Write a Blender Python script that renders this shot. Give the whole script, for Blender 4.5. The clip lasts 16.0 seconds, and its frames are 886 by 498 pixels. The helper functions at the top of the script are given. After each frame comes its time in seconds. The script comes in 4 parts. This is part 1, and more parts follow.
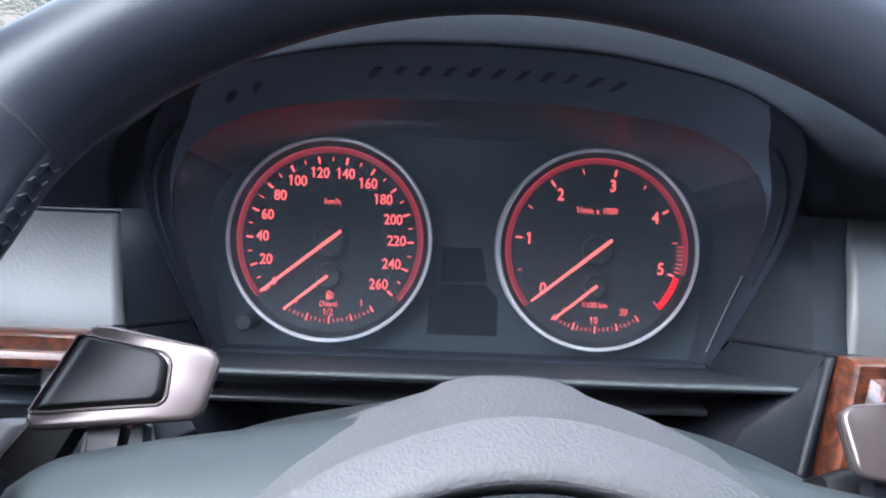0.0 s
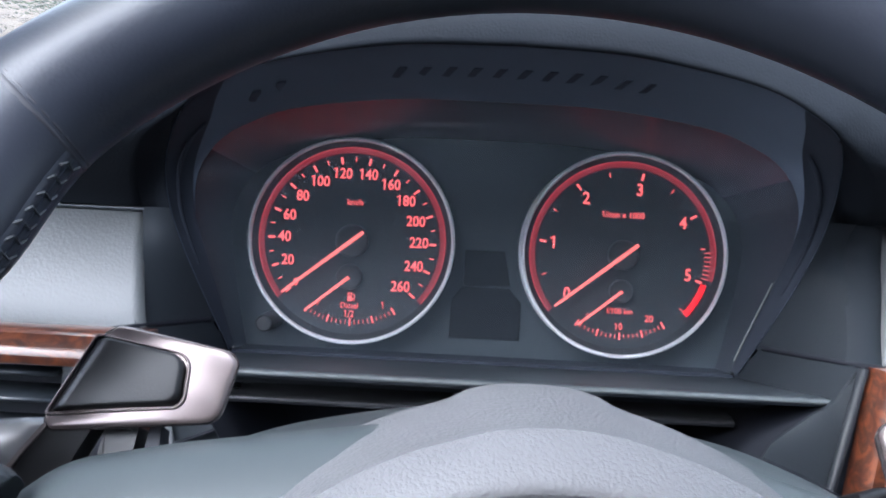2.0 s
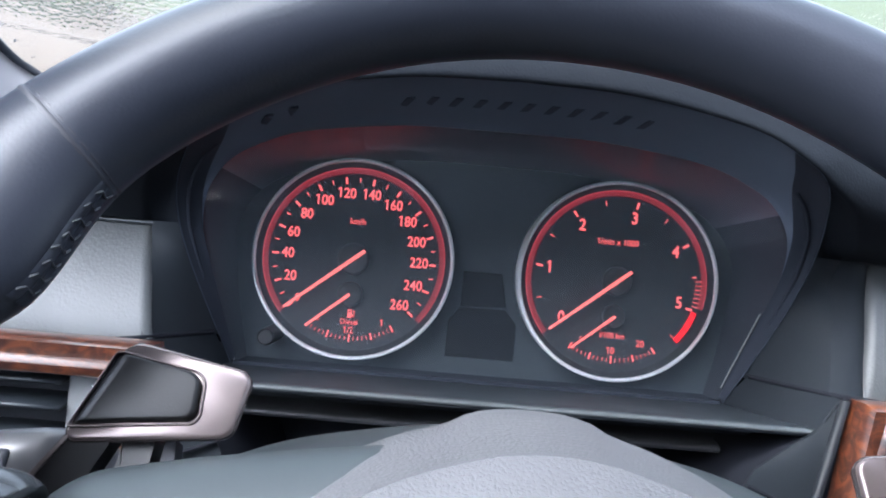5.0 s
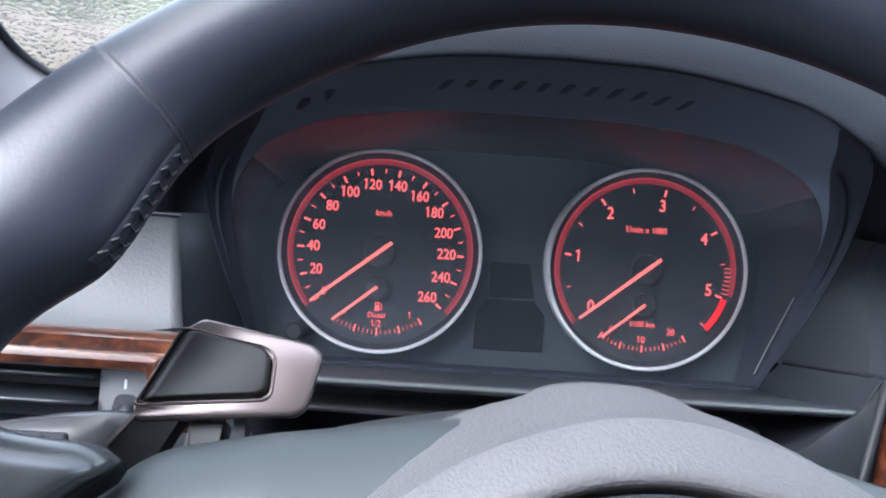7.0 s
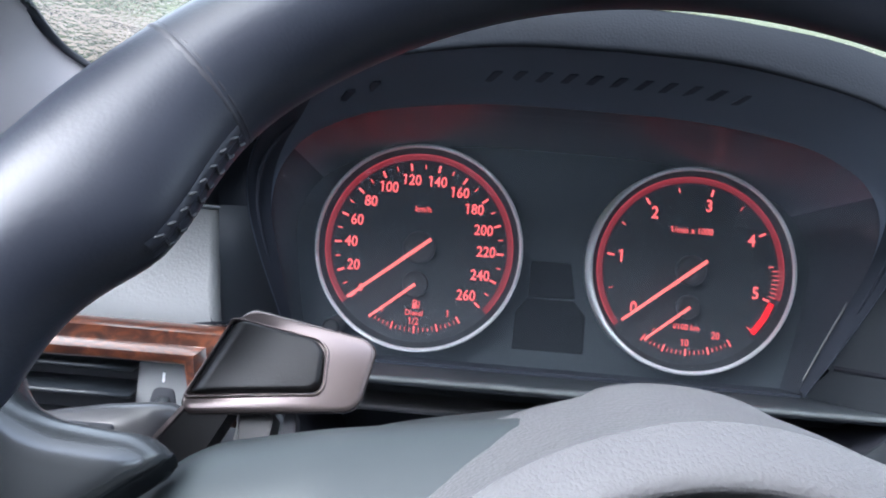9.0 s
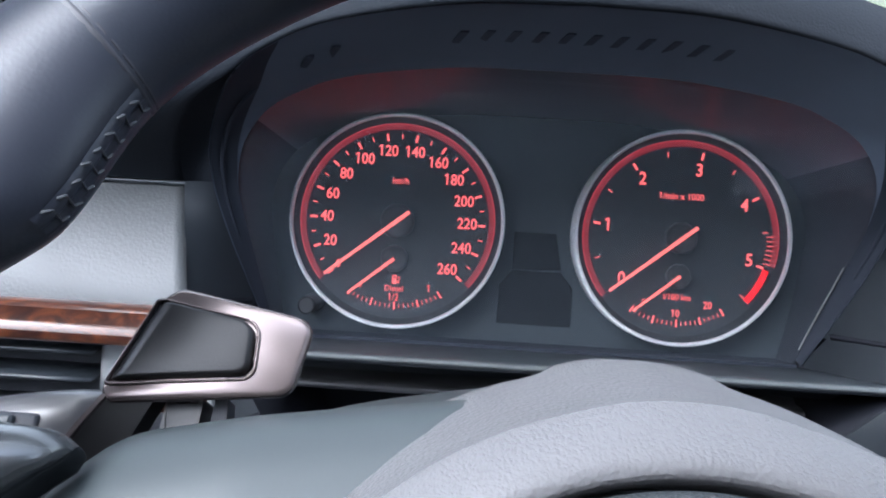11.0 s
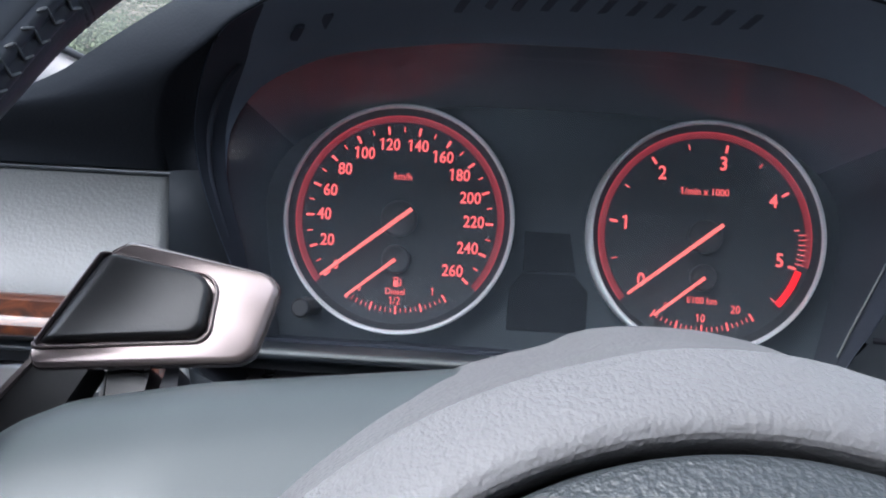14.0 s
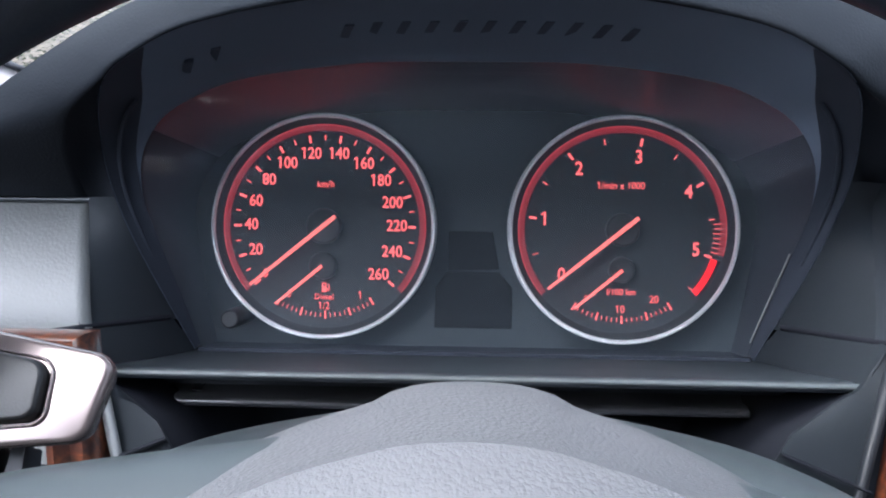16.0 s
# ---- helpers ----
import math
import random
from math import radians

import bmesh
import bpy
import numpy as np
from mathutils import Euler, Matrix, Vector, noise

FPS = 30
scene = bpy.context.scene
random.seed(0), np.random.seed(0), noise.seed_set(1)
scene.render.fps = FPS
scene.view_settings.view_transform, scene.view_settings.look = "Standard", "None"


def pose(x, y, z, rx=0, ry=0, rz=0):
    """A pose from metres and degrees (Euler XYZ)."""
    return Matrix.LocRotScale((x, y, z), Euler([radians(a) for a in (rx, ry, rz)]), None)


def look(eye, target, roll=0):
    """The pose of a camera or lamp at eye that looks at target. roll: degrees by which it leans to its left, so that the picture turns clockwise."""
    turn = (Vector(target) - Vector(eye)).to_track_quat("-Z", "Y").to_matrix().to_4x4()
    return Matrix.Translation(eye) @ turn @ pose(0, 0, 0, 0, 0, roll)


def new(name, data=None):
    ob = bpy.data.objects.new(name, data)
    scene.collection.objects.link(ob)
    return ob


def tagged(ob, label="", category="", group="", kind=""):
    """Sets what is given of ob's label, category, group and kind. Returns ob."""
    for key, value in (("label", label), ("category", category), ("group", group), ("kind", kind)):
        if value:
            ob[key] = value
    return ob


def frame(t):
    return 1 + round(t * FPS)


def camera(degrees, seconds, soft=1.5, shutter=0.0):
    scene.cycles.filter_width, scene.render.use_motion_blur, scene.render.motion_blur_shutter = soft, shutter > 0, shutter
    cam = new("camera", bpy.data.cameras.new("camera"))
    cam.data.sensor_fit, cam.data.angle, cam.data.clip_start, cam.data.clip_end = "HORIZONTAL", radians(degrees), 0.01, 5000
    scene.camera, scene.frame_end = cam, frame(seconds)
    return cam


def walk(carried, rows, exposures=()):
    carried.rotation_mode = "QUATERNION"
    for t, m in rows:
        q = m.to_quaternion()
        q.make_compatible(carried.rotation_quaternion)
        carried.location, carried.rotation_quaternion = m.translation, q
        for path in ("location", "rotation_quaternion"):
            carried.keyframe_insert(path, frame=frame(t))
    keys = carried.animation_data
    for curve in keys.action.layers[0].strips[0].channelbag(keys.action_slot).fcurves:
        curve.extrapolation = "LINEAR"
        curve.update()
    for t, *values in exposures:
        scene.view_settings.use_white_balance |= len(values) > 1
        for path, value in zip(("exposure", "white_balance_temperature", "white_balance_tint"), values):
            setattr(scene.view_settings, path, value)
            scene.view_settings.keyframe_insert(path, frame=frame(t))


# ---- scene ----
cam = camera(60.38, 16.0, soft=2.0)
# The dash frame: x to the right, y ahead (into the dash), z up along the tilted dial faces.
TILT = 15.0
DASH = pose(0, 0, 1.05, -TILT, 0, 0)
PATH = [
    (0.0, -0.0264, -0.4626, 0.0017, -1.68, -0.58, 2.28),
    (0.5, -0.0199, -0.4588, -0.0063, -1.01, -0.60, 1.94),
    (1.0, -0.0413, -0.4553, -0.0137, -0.75, -0.46, 2.22),
    (1.5, -0.0372, -0.4548, -0.0059, -0.38, -0.52, 2.67),
    (2.0, -0.0271, -0.4571, 0.0023, -0.06, -0.54, 3.03),
    (2.5, -0.0222, -0.4623, 0.0031, 0.11, -0.54, 3.49),
    (3.0, -0.0236, -0.4605, 0.0022, 0.11, -0.50, 3.55),
    (3.5, -0.0245, -0.4603, 0.0022, 0.03, -0.33, 3.66),
    (4.0, -0.0226, -0.4686, 0.0131, 0.11, -0.11, 3.79),
    (4.5, -0.0236, -0.4672, 0.0097, -0.25, 0.15, 4.17),
    (5.0, -0.0322, -0.4695, 0.0083, -0.62, 0.30, 4.86),
    (5.2, -0.0546, -0.4684, 0.0006, -0.96, 0.25, 5.28),
    (7.3, -0.0587, -0.4606, -0.0085, -1.87, 1.34, 3.70),
    (7.5, -0.0642, -0.4565, -0.0092, -1.99, 1.05, 3.67),
    (8.0, -0.0787, -0.4630, -0.0085, -1.07, 1.19, 3.86),
    (8.5, -0.0699, -0.4551, -0.0062, -0.43, 1.12, 4.77),
    (8.7, -0.0692, -0.4549, -0.0101, -0.20, 1.36, 4.99),
    (10.8, -0.0458, -0.4406, -0.0059, 0.88, -0.37, 3.51),
    (11.0, -0.0478, -0.4382, -0.0094, 0.83, -0.66, 3.54),
    (11.5, -0.0532, -0.4284, -0.0223, 0.69, -1.24, 3.73),
    (12.0, -0.0511, -0.4270, -0.0166, 0.84, -1.47, 3.61),
    (12.5, -0.0479, -0.4222, -0.0219, 1.27, -1.26, 3.18),
    (13.0, -0.0353, -0.4142, -0.0259, 1.64, -0.74, 2.65),
    (13.5, -0.0373, -0.4021, -0.0365, 2.06, 0.06, 3.11),
    (14.0, -0.0417, -0.4075, -0.0311, 2.12, 2.32, 3.49),
    (14.5, -0.0277, -0.4154, -0.0201, 1.90, 2.05, 2.32),
    (15.0, -0.0188, -0.4209, -0.0177, 1.73, 0.64, 1.55),
    (15.5, -0.0185, -0.4201, -0.0183, 2.13, -0.59, 0.98),
    (16.0, 0.0023, -0.4167, -0.0018, 2.47, -1.35, 0.73),
]
EXPOSURES = [(0.0, 3.3, 5500, 9), (1.0, 3.26, 5500, 9), (2.0, 3.3, 5520, 9), (5.0, 3.3, 5550, 9), (8.5, 3.3, 5650, 9), (11.0, 3.26, 5560, 9), (12.0, 3.22, 5650, 9), (13.5, 3.13, 5850, 8), (14.5, 3.17, 5620, 9), (15.5, 3.23, 5580, 9), (16.0, 3.26, 5600, 9)]
walk(cam, [(t, DASH @ pose(x, y, z, 90 + pitch, 0, yaw) @ pose(0, 0, 0, 0, 0, roll)) for t, x, y, z, yaw, pitch, roll in PATH], EXPOSURES)

# The wheel frame: origin at the rim's centre, z up in the wheel's plane, y away from the driver.
WHEEL = DASH @ pose(0.002, -0.313, -0.076, -24.9, 0, 0)

# ---- world and sun: an overcast, rainy day ----
world = bpy.data.worlds.new("overcast")
scene.world = world
world.use_nodes = True
wn = world.node_tree.nodes
sky = wn.new("ShaderNodeTexSky")
sky.sky_type = "NISHITA"
sky.sun_disc = False
sky.sun_elevation = radians(55)
sky.sun_rotation = radians(-128)
sky.dust_density = 4.0
grey = wn.new("ShaderNodeHueSaturation")
grey.inputs["Saturation"].default_value = 0.45
world.node_tree.links.new(sky.outputs[0], grey.inputs["Color"])
world.node_tree.links.new(grey.outputs[0], wn["Background"].inputs[0])
wn["Background"].inputs[1].default_value = 0.225
sun = new("sun", bpy.data.lights.new("sun", "SUN"))
sun.data.energy, sun.data.angle, sun.data.color = 0.3, radians(70), (1.0, 0.97, 0.93)
sun.matrix_world = look((-2.2, -1.7, 5.0), (0, 0, 1.0))


# ---- materials ----
def material(name, color, rough=0.5, metal=0.0, spec=0.5, grain=None, bump=0.2, mottle=0.12, mottle_scale=25.0, coat=0.0, rough_var=0.08, coat_rough=0.03):
    """A surface with two scales of variation: a coarse mottle in colour and gloss, and a fine relief. grain: (kind, size per metre)."""
    m = bpy.data.materials.new(name)
    m.use_nodes = True
    n, l = m.node_tree.nodes, m.node_tree.links
    b = n["Principled BSDF"]
    b.inputs["Metallic"].default_value, b.inputs["Specular IOR Level"].default_value = metal, spec
    b.inputs["Coat Weight"].default_value, b.inputs["Coat Roughness"].default_value = coat, coat_rough
    co = n.new("ShaderNodeTexCoord")
    big = n.new("ShaderNodeTexNoise")
    big.inputs["Scale"].default_value, big.inputs["Detail"].default_value = mottle_scale, 5.0
    l.new(co.outputs["Object"], big.inputs["Vector"])
    ramp = n.new("ShaderNodeMix")
    ramp.data_type = "RGBA"
    lo, hi = [c * (1 - mottle) for c in color], [min(1, c * (1 + mottle)) for c in color]
    ramp.inputs[6].default_value, ramp.inputs[7].default_value = (*lo, 1), (*hi, 1)
    l.new(big.outputs["Fac"], ramp.inputs[0])
    l.new(ramp.outputs[2], b.inputs["Base Color"])
    rr = n.new("ShaderNodeMapRange")
    rr.inputs["To Min"].default_value, rr.inputs["To Max"].default_value = max(0.02, rough - rough_var), min(1, rough + rough_var)
    l.new(big.outputs["Fac"], rr.inputs["Value"])
    l.new(rr.outputs[0], b.inputs["Roughness"])
    if grain:
        kind, size, depth = grain
        if kind == "pebble":
            t = n.new("ShaderNodeTexVoronoi")
            t.feature = "SMOOTH_F1"
            t.inputs["Scale"].default_value = size
            t.inputs["Smoothness"].default_value = 0.6
            out = t.outputs["Distance"]
            warp = n.new("ShaderNodeTexNoise")
            warp.inputs["Scale"].default_value = size * 0.5
            add = n.new("ShaderNodeVectorMath")
            add.operation = "MULTIPLY_ADD"
            add.inputs[1].default_value = (1.2 / size,) * 3
            l.new(co.outputs["Object"], warp.inputs["Vector"])
            l.new(warp.outputs["Color"], add.inputs[0])
            l.new(co.outputs["Object"], add.inputs[2])
            l.new(add.outputs[0], t.inputs["Vector"])
        else:
            t = n.new("ShaderNodeTexNoise")
            t.inputs["Scale"].default_value, t.inputs["Detail"].default_value = size, 1.2 if kind == "grit" else 4.0
            out = t.outputs["Fac"]
            l.new(co.outputs["Object"], t.inputs["Vector"])
        bp = n.new("ShaderNodeBump")
        bp.inputs["Strength"].default_value, bp.inputs["Distance"].default_value = bump, depth
        l.new(out, bp.inputs["Height"])
        l.new(bp.outputs[0], b.inputs["Normal"])
    return m


def glow(name, color, strength, base=(0.05, 0.02, 0.02)):
    """A backlit print: a dark film that gives off its own light."""
    m = bpy.data.materials.new(name)
    m.use_nodes = True
    b = m.node_tree.nodes["Principled BSDF"]
    b.inputs["Base Color"].default_value = (*base, 1)
    b.inputs["Roughness"].default_value = 0.6
    b.inputs["Emission Color"].default_value = (*color, 1)
    b.inputs["Emission Strength"].default_value = strength
    return m


def burl_wood(name):
    m = bpy.data.materials.new(name)
    m.use_nodes = True
    n, l = m.node_tree.nodes, m.node_tree.links
    b = n["Principled BSDF"]
    co = n.new("ShaderNodeTexCoord")
    mp = n.new("ShaderNodeMapping")
    mp.inputs["Scale"].default_value = (22, 45, 45)
    warp = n.new("ShaderNodeTexNoise")
    warp.inputs["Scale"].default_value, warp.inputs["Detail"].default_value, warp.inputs["Distortion"].default_value = 2.2, 8.0, 2.5
    l.new(co.outputs["Object"], mp.inputs["Vector"])
    l.new(mp.outputs[0], warp.inputs["Vector"])
    ramp = n.new("ShaderNodeValToRGB")
    ramp.color_ramp.elements[0].position, ramp.color_ramp.elements[0].color = 0.34, (0.010, 0.0030, 0.0020, 1)
    ramp.color_ramp.elements[1].position, ramp.color_ramp.elements[1].color = 0.66, (0.092, 0.027, 0.0095, 1)
    mid = ramp.color_ramp.elements.new(0.5)
    mid.color = (0.037, 0.0108, 0.0050, 1)
    l.new(warp.outputs["Fac"], ramp.inputs[0])
    l.new(ramp.outputs[0], b.inputs["Base Color"])
    b.inputs["Roughness"].default_value = 0.35
    b.inputs["Coat Weight"].default_value, b.inputs["Coat Roughness"].default_value = 1.0, 0.05
    return m


def clear_glass(name, drops=False):
    """Thin glass: clear, with the gloss of its surface; rain beads bend what is seen through it."""
    m = bpy.data.materials.new(name)
    m.use_nodes = True
    n, l = m.node_tree.nodes, m.node_tree.links
    n.remove(n["Principled BSDF"])
    out = n["Material Output"]
    if drops:
        g = n.new("ShaderNodeBsdfRefraction")
        g.inputs["IOR"].default_value, g.inputs["Roughness"].default_value = 1.032, 0.012
        g.inputs["Color"].default_value = (0.70, 0.69, 0.63, 1)
        co = n.new("ShaderNodeTexCoord")
        v = n.new("ShaderNodeTexVoronoi")
        v.inputs["Scale"].default_value = 260.0
        no = n.new("ShaderNodeTexNoise")
        no.inputs["Scale"].default_value = 60.0
        mul = n.new("ShaderNodeMath")
        mul.operation = "MULTIPLY"
        bp = n.new("ShaderNodeBump")
        bp.inputs["Strength"].default_value, bp.inputs["Distance"].default_value = 1.0, 0.0026
        l.new(co.outputs["Object"], v.inputs["Vector"])
        l.new(co.outputs["Object"], no.inputs["Vector"])
        l.new(v.outputs["Distance"], mul.inputs[0])
        l.new(no.outputs["Fac"], mul.inputs[1])
        l.new(mul.outputs[0], bp.inputs["Height"])
        l.new(bp.outputs[0], g.inputs["Normal"])
        wet, film = n.new("ShaderNodeBsdfTranslucent"), n.new("ShaderNodeMixShader")
        wet.inputs[0].default_value = (0.75, 0.77, 0.76, 1)
        film.inputs[0].default_value = 0.03
        l.new(g.outputs[0], film.inputs[1])
        l.new(wet.outputs[0], film.inputs[2])
        l.new(film.outputs[0], out.inputs[0])
    else:
        t, g, f, x = n.new("ShaderNodeBsdfTransparent"), n.new("ShaderNodeBsdfGlossy"), n.new("ShaderNodeFresnel"), n.new("ShaderNodeMixShader")
        t.inputs[0].default_value = (0.94, 0.95, 0.96, 1)
        g.inputs["Roughness"].default_value = 0.04
        f.inputs[0].default_value = 1.42
        l.new(f.outputs[0], x.inputs[0])
        l.new(t.outputs[0], x.inputs[1])
        l.new(g.outputs[0], x.inputs[2])
        # Pale bluish layer that puts a glare haze over the dials into the lens.
        veil, film = n.new("ShaderNodeBsdfDiffuse"), n.new("ShaderNodeMixShader")
        veil.inputs[0].default_value = (0.50, 0.60, 0.73, 1)
        veil_noise = n.new("ShaderNodeTexNoise")
        veil_noise.inputs["Scale"].default_value, veil_noise.inputs["Detail"].default_value = 18.0, 8.0
        amount = n.new("ShaderNodeMapRange")
        amount.inputs["From Min"].default_value, amount.inputs["From Max"].default_value = 0.3, 0.75
        amount.inputs["To Min"].default_value, amount.inputs["To Max"].default_value = 0.021, 0.033
        l.new(veil_noise.outputs["Fac"], amount.inputs["Value"])
        l.new(amount.outputs[0], film.inputs[0])
        l.new(x.outputs[0], film.inputs[1])
        l.new(veil.outputs[0], film.inputs[2])
        l.new(film.outputs[0], out.inputs[0])
    return m


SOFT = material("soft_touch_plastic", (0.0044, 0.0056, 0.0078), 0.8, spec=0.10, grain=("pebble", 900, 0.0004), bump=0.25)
# Far paler than the pad: veiling light under the hood put into its colour.
HOOD = material("hood_plastic_lightened", (0.072, 0.085, 0.110), 0.9, spec=0.2, grain=("pebble", 1100, 0.0003), bump=0.2)
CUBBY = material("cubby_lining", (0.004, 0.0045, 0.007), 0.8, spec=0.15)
VENT_HOLE = material("vent_hole_plastic", (0.036, 0.041, 0.056), 0.9, spec=0.1)
LEDGE = material("smooth_dark_plastic", (0.0105, 0.0130, 0.0160), 0.45, spec=0.4, grain=("noise", 1500, 0.0002), bump=0.15)
BLACK = material("black_plastic", (0.012, 0.013, 0.017), 0.6, spec=0.25)
FACE = material("dial_face", (0.022, 0.026, 0.030), 0.65, mottle=0.08)
PLATE = material("cluster_plate", (0.021, 0.029, 0.0345), 0.65, mottle=0.08)
SCREEN = material("display_screen", (0.002, 0.0025, 0.0035), 0.5, spec=0.15)
BUTTON = material("button_plastic", (0.007, 0.008, 0.010), 0.55, spec=0.25)
CAP = material("hub_cap_plastic", (0.036, 0.037, 0.040), 0.45)
FRAME = material("dark_frame_plastic", (0.0062, 0.0080, 0.0103), 0.7, spec=0.18, grain=("noise", 1500, 0.0002), bump=0.15)
# Dial surround in two tones: the glow overhead is put into the ceiling's colour.
CEILING = material("glossy_surround_lit", (0.064, 0.060, 0.077), 0.32, spec=0.5, rough_var=0.03)
WALL = material("dial_surround_shaded", (0.026, 0.028, 0.036), 0.7, spec=0.2)
SLOT = material("shade_and_frame_plastic", (0.0125, 0.015, 0.0215), 0.8, spec=0.2)
PADDED = material("grey_padded_panel", (0.034, 0.0355, 0.0350), 0.5, grain=("pebble", 620, 0.0005), bump=0.24, mottle=0.06)
RIM_LEATHER = material("rim_leather", (0.0120, 0.0135, 0.0185), 0.36, spec=0.26, grain=("pebble", 1000, 0.0003), bump=0.10, mottle=0.2)
HUB_GRAIN = material("hub_grained_plastic", (0.057, 0.056, 0.0575), 0.58, spec=0.3, grain=("grit", 950, 0.0010), bump=0.42)
AIRBAG = material("airbag_grained_plastic", (0.012, 0.014, 0.0155), 0.5, spec=0.35, grain=("grit", 950, 0.0014), bump=0.5)
DOME = material("spoke_soft_plastic", (0.0225, 0.0270, 0.0282), 0.50, spec=0.30, grain=("noise", 900, 0.0002), bump=0.05, rough_var=0.02, mottle=0.05)
SILVER = material("satin_silver", (0.100, 0.080, 0.076), 0.25, metal=0.65, grain=("noise", 2500, 0.0001), bump=0.08, mottle=0.05)
SPOKE = material("satin_grey_spoke_plastic", (0.020, 0.0215, 0.0225), 0.24, spec=0.7, rough_var=0.02, mottle=0.05)
RUBBER = material("paddle_rubber", (0.004, 0.0038, 0.004), 0.4, spec=0.22, grain=("noise", 1800, 0.0002), bump=0.2)
CHROME = material("chrome_ring", (0.93, 0.94, 0.95), 0.30, metal=0.12, mottle=0.04)
WOOD = burl_wood("burl_wood")
STALK = material("stalk_grey_plastic", (0.026, 0.026, 0.028), 0.30, mottle=0.06)
VENT_GREY = material("vent_grey_plastic", (0.085, 0.087, 0.087), 0.5, mottle=0.05)
STRIP = material("highlight_strip_grey", (0.036, 0.041, 0.043), 0.5, spec=0.35)
THREAD = material("seam_thread", (0.020, 0.021, 0.024), 0.45, spec=0.35)
SEAM = material("seam_leather", (0.010, 0.010, 0.013), 0.5, spec=0.35)
TRIM = material("pillar_fabric", (0.23, 0.213, 0.215), 0.9, grain=("noise", 1400, 0.0004), bump=0.3, mottle=0.06)
SHELL = material("cabin_lining", (0.62, 0.60, 0.58), 0.9, mottle=0.08, mottle_scale=4)
LINING = material("bounce_floor_lining", (0.42, 0.43, 0.47), 0.9, mottle=0.1, mottle_scale=6)
DARK_SHELL = material("cabin_dark_lining", (0.06, 0.06, 0.065), 0.85, mottle=0.1, mottle_scale=6)
MARK = material("white_print", (0.75, 0.75, 0.75), 0.5)
RED_PRINT = glow("red_backlit_print", (1.0, 0.13, 0.12), 0.175)
RED_NEEDLE = glow("red_lit_needle", (1.0, 0.17, 0.14), 0.15, (0.4, 0.08, 0.07))
RED_ZONE = glow("red_zone_print", (1.0, 0.004, 0.008), 0.19, (0.03, 0.004, 0.004))
RED_BAND = glow("dim_red_band", (1.0, 0.05, 0.08), 0.025)
RED_LINE = glow("red_band_line", (1.0, 0.07, 0.09), 0.055)
LENS = clear_glass("cluster_lens_glass")
WINDSCREEN = clear_glass("rainy_glass", drops=True)


# ---- building helpers ----
def part(name, bm, mat, parent, label="", smooth=True, recalc=True, auto=None):
    me = bpy.data.meshes.new(name)
    if recalc:
        bmesh.ops.recalc_face_normals(bm, faces=bm.faces)
    for f in bm.faces:
        f.smooth = smooth
    if auto:
        for e in bm.edges:
            if len(e.link_faces) == 2 and e.calc_face_angle(0) > radians(auto):
                e.smooth = False
    bm.to_mesh(me)
    bm.free()
    me.materials.append(mat)
    ob = new(name, me)
    ob.parent = parent
    if label:
        ob["label"] = label
    return ob


def thing(name, m, label, category, kind="", group=""):
    ob = new(name)
    ob.matrix_world = m
    ob.empty_display_size = 0.02
    return tagged(ob, label, category, group, kind)


def loft(bm, rings, closed=False, cap=False):
    """Quads between rings of equal length."""
    vs = [[bm.verts.new(p) for p in r] for r in rings]
    for a, b in zip(vs, vs[1:]):
        k = len(a)
        for i in range(k if closed else k - 1):
            bm.faces.new((a[i], a[(i + 1) % k], b[(i + 1) % k], b[i]))
    if cap:
        bm.faces.new(vs[0])
        bm.faces.new(vs[-1])
    return vs


def spline(points, n):
    """n points at even steps along a Catmull-Rom curve through the points."""
    p = [Vector(q) for q in points]
    p = [2 * p[0] - p[1], *p, 2 * p[-1] - p[-2]]
    dense = []
    for i in range(1, len(p) - 2):
        a, b, c, d = p[i - 1 : i + 3]
        for k in range(24):
            t = k / 24
            dense.append(0.5 * (2 * b + (c - a) * t + (2 * a - 5 * b + 4 * c - d) * t * t + (3 * b - a - 3 * c + d) * t**3))
    dense.append(p[-2])
    s = np.r_[0, np.cumsum([(v - u).length for u, v in zip(dense, dense[1:])])]
    want = np.linspace(0, s[-1], n)
    arr = np.array([tuple(v) for v in dense])
    return [tuple(np.interp(w, s, arr[:, k]) for k in range(arr.shape[1])) for w in want]


def prism(bm, outline, back, front, bevel=0.0, segs=2):
    """A plate with the outline given as (x, z), from y = back to y = front, its edges rounded."""
    a = [bm.verts.new((x, back, z)) for x, z in outline]
    b = [bm.verts.new((x, front, z)) for x, z in outline]
    k = len(a)
    bm.faces.new(a), bm.faces.new(b[::-1])
    for i in range(k):
        bm.faces.new((a[i], b[i], b[(i + 1) % k], a[(i + 1) % k]))
    if bevel:
        es = [e for e in bm.edges if all(abs(v.co.y - front) < 1e-9 for v in e.verts)]
        bmesh.ops.bevel(bm, geom=es, offset=bevel, segments=segs, profile=0.5, affect="EDGES")
    return bm


def box(bm, x0, x1, y0, y1, z0, z1, bevel=0.0):
    m = Matrix.LocRotScale(((x0 + x1) / 2, (y0 + y1) / 2, (z0 + z1) / 2), None, (x1 - x0, y1 - y0, z1 - z0))
    r = bmesh.ops.create_cube(bm, size=1, matrix=m)
    if bevel:
        es = list({e for v in r["verts"] for e in v.link_edges})
        bmesh.ops.bevel(bm, geom=es, offset=bevel, segments=2, profile=0.5, affect="EDGES")
    return bm


